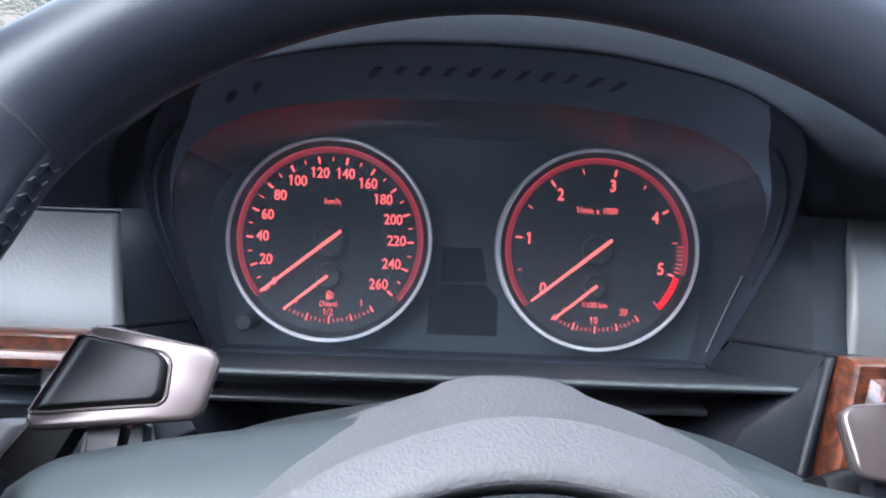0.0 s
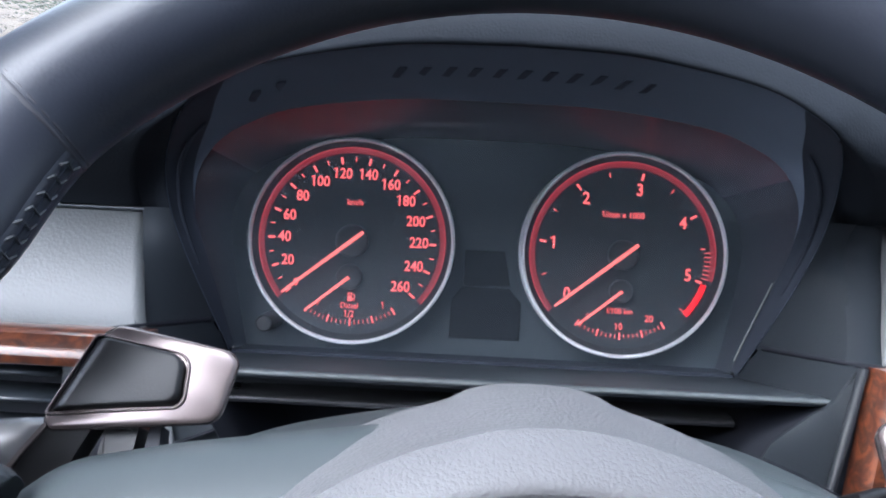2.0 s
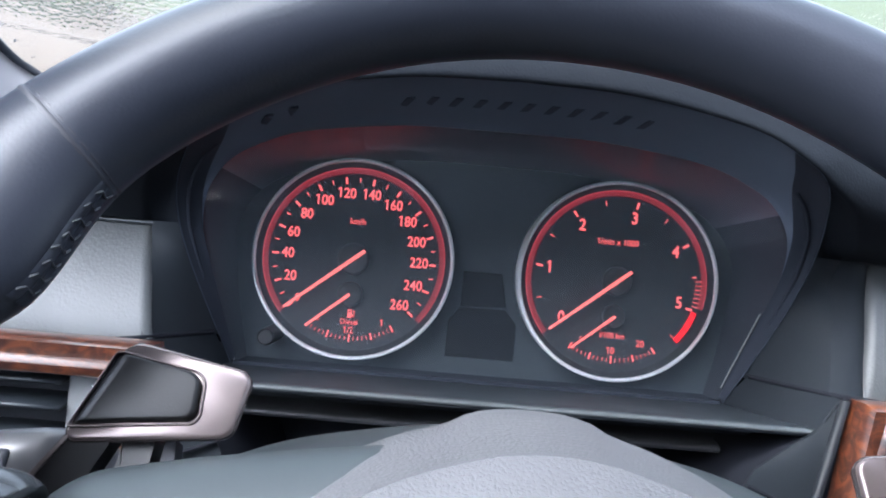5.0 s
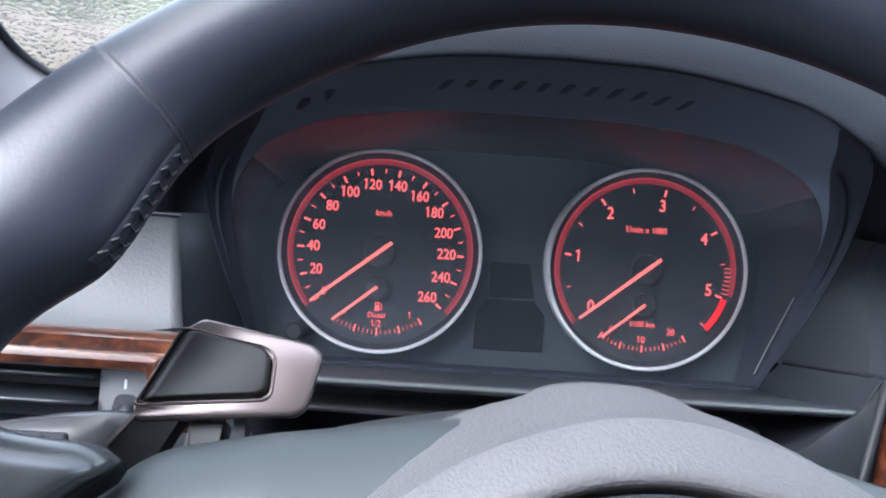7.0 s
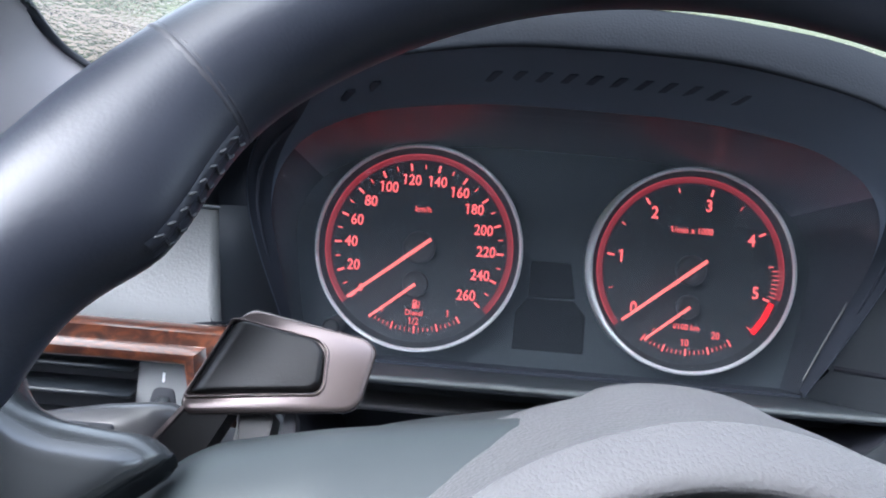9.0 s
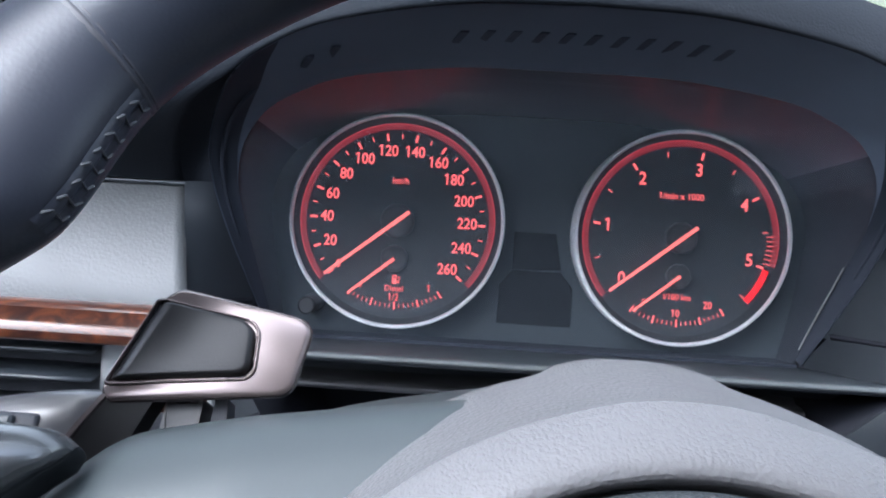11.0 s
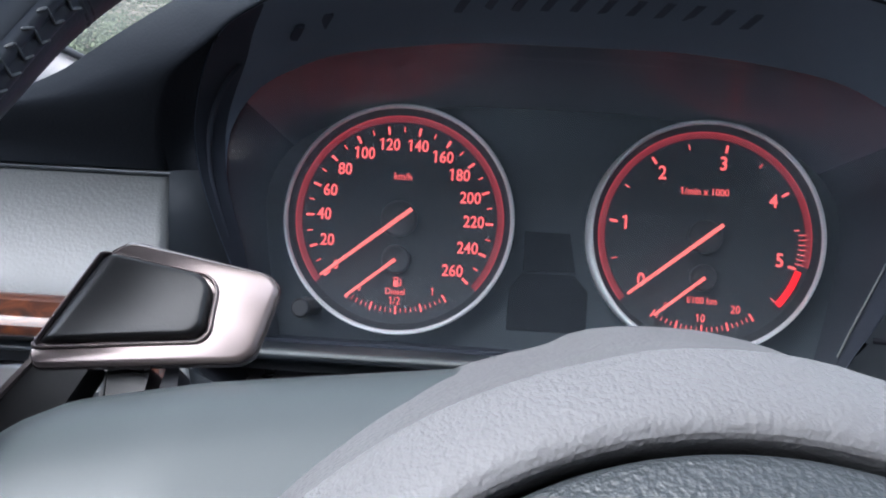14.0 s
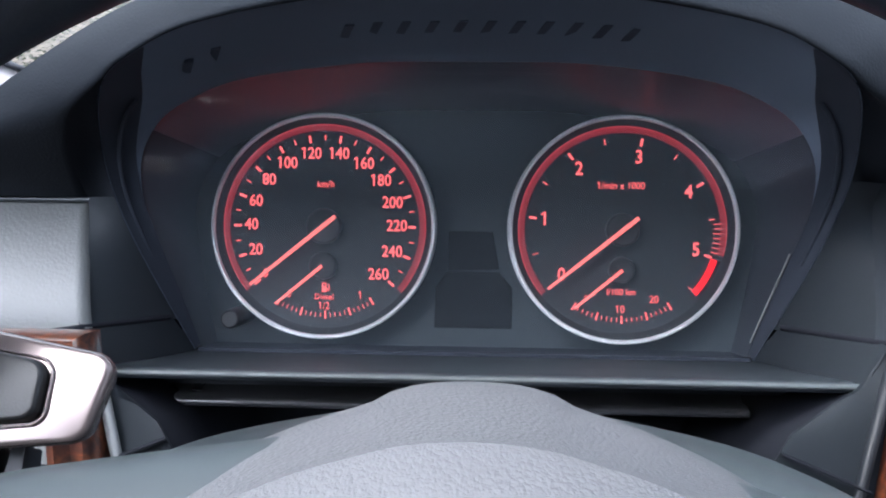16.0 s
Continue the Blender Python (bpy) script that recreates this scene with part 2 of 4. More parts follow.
def rounded(points, r, steps=4):
    """A closed outline of (x, z) with its corners rounded to the radii given."""
    out, k = [], len(points)
    for i in range(k):
        p, a, b = Vector(points[i]), Vector(points[i - 1]), Vector(points[(i + 1) % k])
        rr = r[i] if isinstance(r, (list, tuple)) else r
        u, v = (a - p), (b - p)
        d = min(rr, u.length * 0.45, v.length * 0.45)
        s, e = p + u.normalized() * d, p + v.normalized() * d
        for j in range(steps + 1):
            t = j / steps
            out.append(tuple((1 - t) ** 2 * s + 2 * t * (1 - t) * p + t * t * e))
    return out


def ring_section(bm, cx, cz, section, a0=0.0, a1=360.0, n=96):
    """Turns a closed section of (radius, y) about the axis through (cx, cz) that points at the driver."""
    full = abs(a1 - a0) >= 359.9
    rings = []
    for i in range(n if full else n + 1):
        a = radians(a0 + (a1 - a0) * i / n)
        rings.append([(cx + r * math.cos(a), y, cz + r * math.sin(a)) for r, y in section])
    if full:
        rings.append(rings[0])
    loft(bm, rings, closed=True, cap=not full)
    if full:
        bmesh.ops.remove_doubles(bm, verts=bm.verts, dist=1e-7)
    return bm


def disc(bm, cx, cz, r, y, n=64):
    bm.faces.new([bm.verts.new((cx + r * math.cos(2 * math.pi * i / n), y, cz + r * math.sin(2 * math.pi * i / n))) for i in range(n)])
    return bm


def word_mesh(text, size, x, y, z, squeeze=0.86, thick=0.00012, bold=0.0):
    """Flat letters that face the driver, centred at (x, z), as a bmesh."""
    cu = bpy.data.curves.new("letters", "FONT")
    cu.body, cu.size, cu.align_x, cu.align_y = text, size, "CENTER", "CENTER"
    cu.extrude, cu.resolution_u, cu.offset = thick, 3, bold
    ob = new("letters", cu)
    dg = bpy.context.evaluated_depsgraph_get()
    me = bpy.data.meshes.new_from_object(ob.evaluated_get(dg))
    bpy.data.objects.remove(ob)
    bpy.data.curves.remove(cu)
    bm = bmesh.new()
    bm.from_mesh(me)
    bpy.data.meshes.remove(me)
    xs, ys = [v.co.x for v in bm.verts], [v.co.y for v in bm.verts]
    mx, my = (min(xs) + max(xs)) / 2, (min(ys) + max(ys)) / 2
    for v in bm.verts:
        a, b, c = v.co
        v.co = (x + (a - mx) * squeeze, y - c, z + b - my)
    return bm


def mirrored(points):
    """A curve of the right half, from the middle outward, made whole from left to right."""
    return [(-x, y, z) for x, y, z in points[:0:-1]] + list(points)


# ---- outside: wet ground that rises to a gravel bank with grass and a hedge ----
def ground_height(x, y):
    d = math.hypot(x, y)
    rise = min(1.0, max(0.0, (y - 5.0 - 0.15 * x) / 6.0))
    return 0.85 * rise * rise * (3 - 2 * rise) + (0.04 * math.sin(x * 1.3) * math.cos(y * 0.9) if d > 3 else 0)


GRAVEL = material("wet_gravel", (0.064, 0.047, 0.034), 0.6, grain=("noise", 30, 0.03), bump=0.5, mottle=0.35, mottle_scale=3)
GRASS = material("grass", (0.032, 0.043, 0.012), 0.9, grain=("noise", 40, 0.05), bump=0.6, mottle=0.4, mottle_scale=2)
LEAF = material("hedge_leaf", (0.030, 0.042, 0.015), 0.8, mottle=0.4, mottle_scale=1.5)
bm = bmesh.new()
xs = list(np.linspace(-30, 30, 61))
ys = list(np.linspace(-30, 12, 64))
xs, ys = [-900.0, -120.0, *xs, 120.0, 900.0], [-900.0, -120.0, *ys]
loft(bm, [[(x, y, ground_height(x, y)) for x in xs] for y in ys])
ground = part("ground", bm, GRAVEL, None)
tagged(ground, "wet light gravel ground rising to a low bank", "ground", kind="structure")
bm = bmesh.new()
loft(bm, [[(x, y, max(ground_height(x, 12), 0.85) + 0.06 * math.sin(3 * x) * math.sin(2 * y) + 0.22 * min(40.0, max(0.0, y - 13))) for x in xs] for y in [12.0, 12.5, 13.0, 14, 15, 17, 20, 26, 40, 120, 900]])
lawn = part("grass_field", bm, GRASS, None)
tagged(lawn, "wet green grass behind the gravel bank", "grass", kind="structure")


def hedge(name, m, length, height):
    h = thing(name, m, "loose green hedge beyond the gravel bank", "hedge", group="hedges beyond the bank")
    bark = material("hedge_stem", (0.16, 0.13, 0.10), 0.9)
    for i in range(26):
        bm = bmesh.new()
        x = random.uniform(-length / 2, length / 2)
        a = [Vector((x + random.uniform(-0.02, 0.02) * k, 0.1 * math.sin(i + k), 0.28 * k * height / 2)) for k in range(5)]
        rr = [[(p.x + 0.03 * (1 - k / 5) * math.cos(q * 1.257), p.y + 0.03 * (1 - k / 5) * math.sin(q * 1.257), p.z) for q in range(5)] for k, p in enumerate(a)]
        loft(bm, rr, closed=True)
        part("stem", bm, bark, h)
    bm = bmesh.new()
    for i in range(5200):
        x, z = random.uniform(-length / 2, length / 2), height * random.random() ** 0.8
        if noise.noise((x * 0.8, z * 0.9, 3.0)) < -0.12:
            continue
        y = random.uniform(-0.5, 0.5)
        s = random.uniform(0.04, 0.11)
        q = Euler((random.uniform(0, 6), random.uniform(0, 6), random.uniform(0, 6))).to_matrix()
        bm.faces.new([bm.verts.new(Vector((x, y, z)) + q @ Vector(c) * s) for c in ((-1, 0, 0), (0, -0.45, 0.1), (1, 0, 0), (0, 0.45, 0.1))])
    part("crown", bm, LEAF, h, smooth=False, recalc=False)
    return h


hedge("hedge", pose(-9.0, 15.5, 1.3), 9.0, 3.4)
hedge("hedge", pose(1.5, 17.0, 1.6), 8.0, 2.6)
hedge("hedge", pose(-5.2, 9.0, 0.45), 2.9, 2.8)

# ---- the cabin shell, in world metres ----
CX = 0.37


def panel(name, x0, x1, y0, y1, z0, z1, mat, label):
    bm = box(bmesh.new(), x0, x1, y0, y1, z0, z1)
    return tagged(part(name, bm, mat, None, smooth=False), label, "cabin lining", kind="structure")


panel("ceiling", CX - 0.50, CX + 0.50, -2.1, -0.42, 1.46, 1.49, SHELL, "light grey fabric headliner over the seats")
# Pale floor out of view, raised and lightened to bounce light under the hood.
panel("floor", CX - 0.72, CX + 0.72, -2.1, 0.55, 0.52, 0.54, LINING, "unseen pale floor, raised to bounce light up")
panel("wall_left", CX - 0.80, CX - 0.76, -2.1, 0.30, 0.30, 1.06, DARK_SHELL, "dark grey inner side of the driver's door")
panel("wall_right", CX + 0.76, CX + 0.80, -2.1, 0.30, 0.30, 1.06, DARK_SHELL, "dark grey inner side of the passenger's door")
# Dark walls out of view behind the seats, added to cut light on the wheel.
panel("wall_rear", CX - 0.76, CX + 0.76, -2.14, -2.1, 0.30, 1.49, DARK_SHELL, "unseen dark wall added to close the cabin's rear")
for side, word, ahead in ((-1, "left", -0.66), (1, "right", -0.66)):
    bm = bmesh.new()
    loft(bm, [[(CX + side * (a + d), y, z) for d, y in ((0, -2.1), (0, ahead), (0.02, ahead), (0.02, -2.1))] for a, z in ((0.76, 1.06), (0.50, 1.47))], closed=True, cap=True)
    tagged(part("wall_rear_" + word, bm, DARK_SHELL, None, smooth=False), "unseen dark wall added behind the front seats to cut light", "cabin lining", kind="structure")
panel("wall_front", CX - 0.76, CX + 0.76, 0.52, 0.55, 0.30, 0.95, DARK_SHELL, "dark front bulkhead under the dash")
for side in (-1, 1):
    bm = bmesh.new()
    loft(bm, [[(CX + side * a + dx, -0.66 + dy, z) for dx, dy in ((-0.02, -0.05), (0.02, -0.05), (0.02, 0.05), (-0.02, 0.05))] for a, z in ((0.76, 1.06), (0.50, 1.47))], closed=True, cap=True)
    tagged(part("pillar_trim", bm, SHELL, None, smooth=False), "light grey trim of a roof pillar", "pillar", kind="structure")

# ---- windscreen with its left pillar ----
EDGE = [(-0.300, 0.135, 0.104), (-0.322, 0.12, 0.108), (-0.347, 0.108, 0.118), (-0.360, 0.09, 0.130), (-0.362, 0.06, 0.142), (-0.352, 0.02, 0.150), (-0.300, -0.18, 0.235), (-0.235, -0.52, 0.40)]
edge = spline(EDGE, 48)
bm = bmesh.new()
cols = []
for k, e in enumerate(edge):
    t = k / 47
    left, right = Vector(e), Vector((0.74 - e[0], e[1], e[2]))
    row = []
    for j in range(33):
        s = j / 32
        p = left.lerp(right, s)
        bow = 4 * s * (1 - s)
        row.append((p.x, p.y + 0.24 * bow * (1 - 0.45 * t), p.z - 0.02 * bow * (1 - t) + 0.05 * bow * t))
    cols.append(row)
loft(bm, cols)
glass = part("windscreen", bm, WINDSCREEN, None)
glass.matrix_world = DASH
glass.visible_shadow = False
tagged(glass, "rain-beaded windscreen glass", "windscreen", kind="structure")

pillar = thing("pillar_left", DASH, "light grey fabric trim of the windscreen pillar", "pillar", kind="structure")
bm = bmesh.new()
foot = spline([(-0.290, 0.150, 0.085), (-0.325, 0.128, 0.072), (-0.3574, 0.116, 0.0605), (-0.405, 0.110, 0.0485), (-0.48, 0.10, 0.040), (-0.56, 0.06, 0.045), (-0.58, -0.10, 0.10), (-0.50, -0.30, 0.20), (-0.42, -0.55, 0.35)], 48)
rings = []
for e, o in zip(edge, foot):
    p, q = Vector(e), Vector(o)
    row = [tuple(p + Vector((0.003, 0.008, 0.001))), tuple(p)]
    for t in (0.04, 0.12, 0.3, 0.5, 0.7, 0.88, 0.97, 1.0):
        row.append(tuple(p.lerp(q, t) - Vector((0, 0.012 * math.sin(math.pi * t), 0))))
    rings.append(row + [tuple(q + Vector((0, 0.03, 0.002)))])
loft(bm, rings)
part("trim_panel", bm, TRIM, pillar)
bm = bmesh.new()
loft(bm, [[tuple(Vector(e) + Vector(d)) for d in ((0.004, 0.004, 0.001), (0.0035, -0.005, 0.003), (0.001, -0.008, 0.0025), (-0.002, -0.0085, 0.0005), (-0.0015, 0.001, -0.001))] for e in edge], closed=True)
part("rubber_seal", bm, BLACK, pillar, "black rubber seal")
bm = bmesh.new()
for k in range(1, 40):
    for row, size in ((0.0050, 0.0006), (0.0068, 0.0004)):
        p = Vector(edge[k]) + Vector((row, 0.006, 0.006 + row * 0.25))
        bmesh.ops.create_icosphere(bm, subdivisions=1, radius=size, matrix=Matrix.Translation(p))
part("frit_dots", bm, BLACK, pillar)
right_pillar = thing("pillar_right", DASH, "light grey fabric trim of the windscreen pillar", "pillar", kind="structure")
bm = bmesh.new()
loft(bm, [[(0.74 - x, y, z) for x, y, z in r] for r in rings])
part("trim_panel", bm, TRIM, right_pillar)

# ---- dashboard ----
LENS_EDGE = [(0, -0.083, 0.072), (0.05, -0.083, 0.0712), (0.1, -0.083, 0.0645), (0.125, -0.081, 0.056), (0.142, -0.076, 0.046), (0.154, -0.067, 0.030), (0.159, -0.052, 0.010), (0.157, -0.038, -0.012), (0.152, -0.022, -0.040), (0.146, -0.011, -0.066)]
LIP = [(0, -0.140, 0.0850), (0.05, -0.140, 0.0830), (0.1, -0.139, 0.0742), (0.125, -0.137, 0.0640), (0.143, -0.128, 0.0530), (0.164, -0.086, 0.036), (0.1695, -0.064, 0.016), (0.1655, -0.050, -0.008), (0.156, -0.032, -0.040), (0.148, -0.014, -0.0675)]
CREST = [(0, -0.150, 0.1065), (0.05, -0.150, 0.106), (0.093, -0.148, 0.102), (0.139, -0.140, 0.0905), (0.174, -0.123, 0.0740), (0.189, -0.090, 0.047), (0.1868, -0.054, 0.014), (0.1825, -0.066, -0.018), (0.1780, -0.078, -0.046), (0.167, -0.0835, -0.0655)]
N = 64
lens_edge, lip, crest = (mirrored(spline(c, N)) for c in (LENS_EDGE, LIP, CREST))
dashboard = thing("dashboard", DASH, "dark grey soft-touch dashboard with an arched instrument hood", "dashboard")

mids = []
for t in (0.0, 0.06, 0.12, 0.3, 0.5, 0.7, 0.88, 0.95, 1.0):
    mids.append([tuple(Vector(a).lerp(Vector(b), t) + Vector((0, 0, 0.0022 * (math.sin(math.pi * t) ** 0.5)))) for a, b in zip(lens_edge, lip)])
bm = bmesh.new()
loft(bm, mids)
part("hood_underside", bm, HOOD, dashboard, "matt underside of the hood, lightened for veiling light")
# Dark strip over the hood's sides, widening downwards: shade put into colour.
SHADE_TOP = next(k for k, p in enumerate(lens_edge) if p[2] > 0.062)
for side in (-1, 1):
    bm = bmesh.new()
    rows = []
    for k in range(SHADE_TOP + 1):
        i = k if side < 0 else len(lens_edge) - 1 - k
        t0 = 0.97 * (k / SHADE_TOP) ** 4
        a, b = Vector(lens_edge[i]), Vector(lip[i])
        rows.append([tuple(a.lerp(b, t0 + (1 - t0) * f) + Vector((-side * 0.0008, -0.0005, 0.0022 * math.sin(math.pi * (t0 + (1 - t0) * f)) ** 0.5 if t0 + (1 - t0) * f < 1 else 0))) for f in (0, 0.2, 0.4, 0.6, 0.8, 1.0)])
    loft(bm, rows)
    part("side_shade", bm, SLOT, dashboard, "dark strip for the shade beside the lens")
# The flanks of the hood: a dark reveal that widens to the side, then the pad that runs from the hood's lip to the doors.
def at_height(curve, z):
    """The point of a curve's lower outer stretch at the height z."""
    low = [p for p in curve if p[0] > 0.14]
    for p, q in zip(low, low[1:]):
        if p[2] >= z >= q[2]:
            return Vector(p).lerp(Vector(q), (p[2] - z) / (p[2] - q[2]))
    return Vector(low[-1])


def shoulder_rise(x):
    """The pad stands a little higher on the passenger's side of the hood."""
    up, down = min(1.0, max(0.0, (x - 0.055) / 0.115)), min(1.0, max(0.0, (0.40 - x) / 0.16))
    return 0.009 * up * up * (3 - 2 * up) * down * down * (3 - 2 * down)


right_lip, right_crest = lip[N - 1 :], crest[N - 1 :]
for side, low in ((-1, 0.0125), (1, 0.0225)):
    corner = at_height(right_crest, low)
    turn = next(k for k, p in enumerate(right_lip) if p[0] > 0.140)
    start = Vector(right_lip[turn])
    reveal = spline([start, (0.161, -0.116, 0.0445), (0.1715, -0.100, 0.0365), (0.1785, -0.084, 0.0285), (0.1835, -0.068, 0.0205 + 0.4 * (low - 0.0125)), corner], 24)
    inner = spline([p for p in right_lip[turn:] if p[2] > low + 0.001] + [at_height(right_lip, low)], 24)
    bm = bmesh.new()
    loft(bm, [[tuple(Vector(a).lerp(Vector(b), t) + Vector((0, 0.003 * math.sin(math.pi * t), 0))) for a, b in zip(inner, reveal)] for t in (0, 0.15, 0.35, 0.55, 0.75, 0.9, 1.0)])
    for v in bm.verts:
        v.co.x *= side
    part("hood_reveal", bm, SOFT, dashboard, "matt dark reveal beside the dials")
    top_out = spline([(0, -0.136, 0.1055), (0.05, -0.135, 0.1040), (0.093, -0.130, 0.0985), (0.139, -0.118, 0.0860), (0.174, -0.108, 0.0712)], turn + 1)
    side_out = spline([(0.174, -0.108, 0.0712), (0.200, -0.100, 0.0582), (0.225, -0.088, 0.0480), (0.26, -0.076, 0.039), (0.30, -0.070, 0.033), (0.44, -0.06, 0.030), (0.44, -0.0565, 0.022), (0.44, -0.053, low)], 24)
    near = [Vector(p) for p in right_lip[: turn + 1]] + [Vector(p) for p in reveal[1:]]
    far = [Vector(p) for p in top_out] + [Vector(p) for p in side_out[1:]]
    if side > 0:
        far = [p + Vector((0, 0, shoulder_rise(p.x) if p.x < 0.43 else 0)) for p in far]
    rows = [[tuple(p + Vector((-0.0004, 0.0030, 0.0012))) for p in near]]
    for t in (0.0, 0.02, 0.06, 0.14, 0.26, 0.42, 0.6, 0.8, 1.0):
        roll = 0.0016 * min(1.0, t / 0.06) ** 0.5
        rows.append([tuple(p.lerp(q, t) - Vector((0, roll * (1 - t) + 0.0030 * math.sin(math.pi * t), 0))) for p, q in zip(near, far)])
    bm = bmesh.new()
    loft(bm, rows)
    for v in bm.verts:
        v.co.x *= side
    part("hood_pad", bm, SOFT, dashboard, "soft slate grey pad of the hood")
    bm = bmesh.new()
    rows = []
    for z in np.linspace(low, -0.0495, 16):
        a, b = at_height(right_lip, z), at_height(right_crest, z)
        rows.append([tuple(a.lerp(b, t) - Vector((0, 0.0015 * math.sin(math.pi * t), 0))) for t in (0, 0.04, 0.15, 0.4, 0.7, 1.0)])
    loft(bm, rows)
    for v in bm.verts:
        v.co.x *= side
    part("hood_flank", bm, FRAME, dashboard)
    # Rolled bead of the dial frame inside the reveal.
    bead = spline([Vector(lens_edge[N - 1 + k]).lerp(Vector(right_lip[k]), 0.55) for k in range(turn + 2, len(right_lip) - 12, 3)], 30)
    bm = bmesh.new()
    loft(bm, [[(p[0] + 0.0012 * math.cos(q), p[1] - 0.0011 * math.sin(q), p[2]) for q in np.linspace(-0.6, math.pi + 0.6, 9)] for p in bead])
    for v in bm.verts:
        v.co.x *= side
    part("frame_bead", bm, SLOT, dashboard, "black rounded edge of the dial frame")
# The top of the dash, from the hood's crest to the windscreen.
bm = bmesh.new()
crest_x = [(-0.44, -0.06, 0.030), (-0.30, -0.070, 0.033), (-0.26, -0.076, 0.039), (-0.225, -0.088, 0.0480), (-0.200, -0.100, 0.0582), (-0.174, -0.108, 0.0712), (-0.139, -0.118, 0.0860), (-0.093, -0.130, 0.0985), (-0.05, -0.135, 0.1040), (0, -0.136, 0.1055)]
crest_x = spline(crest_x + [(-x, y, z) for x, y, z in crest_x[-2::-1]] + [(0.7, -0.05, 0.03), (1.1, -0.05, 0.03)], 120)
crest_x = [(x, y, z + shoulder_rise(x)) for x, y, z in crest_x]
rows = [crest_x]
for k in range(1, 9):
    t = k / 8
    rows.append([(x, y + 0.48 * t, z * (1 - t) ** 1.3 + 0.035 * t + 0.004 * math.sin(math.pi * t)) for x, y, z in crest_x])
loft(bm, rows)
part("dash_top", bm, SOFT, dashboard)
# Row of small vent openings in the underside of the hood.


def on_hood(x, t):
    row = [Vector(a).lerp(Vector(b), t) for a, b in zip(lens_edge, lip)][20:-20]
    i = min(range(len(row) - 1), key=lambda k: abs(row[k].x - x))
    return row[i] + Vector((x - row[i].x, 0, 0)) + Vector((0, 0, 0.0016))


slots = [-0.117, -0.1055] + [-0.051 + 0.0114 * k for k in range(11)]
for x in slots:
    p = on_hood(x, 0.46)
    bm = bmesh.new()
    loft(bm, [[(x0 + sk, y0, z0) for x0, z0 in ((-0.0018, 0.0003), (0.0018, 0.0003), (0.0018, 0.0022), (-0.0018, 0.0022))] for y0, sk in ((-0.0056, 0.0018), (0.0056, -0.0018))], closed=True, cap=True)
    ob = part("vent_slot", bm, VENT_HOLE, dashboard, smooth=False)
    ob.location = p
    ob.rotation_euler = (math.atan2(-0.0105, 0.057), 0, -x * 1.2)
# Ledge under the dials, with its rounded nose, and the cubby beneath it.
bm = bmesh.new()
sec = [(-0.008, -0.0685), (-0.040, -0.0675), (-0.072, -0.0655), (-0.080, -0.0648), (-0.0845, -0.0652), (-0.0862, -0.0670), (-0.0850, -0.0690), (-0.078, -0.0700), (-0.052, -0.0715), (-0.050, -0.0780)]
loft(bm, [[(x, y, z) for y, z in sec] for x in np.linspace(-0.166, 0.166, 40)])
part("ledge", bm, LEDGE, dashboard, "smooth dark grey ledge under the dials")
# Paler strip along the nose: the ledge's highlight line put into colour.
bm = bmesh.new()
loft(bm, [[(x, y, z) for y, z in ((-0.0845, -0.0649), (-0.0858, -0.0651), (-0.0867, -0.0657), (-0.0870, -0.0666), (-0.0864, -0.0674))] for x in np.linspace(-0.166, 0.167, 40)])
part("ledge_highlight", bm, STRIP, dashboard, "lighter strip for the highlight on the ledge's nose")
bm = bmesh.new()
sec = [(-0.046, -0.0780), (-0.050, -0.0815), (-0.057, -0.0822), (-0.0605, -0.0834), (-0.0612, -0.0850), (-0.0595, -0.0868), (-0.030, -0.0890), (0.02, -0.095), (0.02, -0.19)]
loft(bm, [[(x, y, z) for y, z in sec] for x in np.linspace(-0.157, 0.130, 30)])
part("inner_step", bm, STALK, dashboard)
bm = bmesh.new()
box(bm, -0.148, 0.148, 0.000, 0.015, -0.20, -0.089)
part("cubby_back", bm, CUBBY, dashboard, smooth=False)
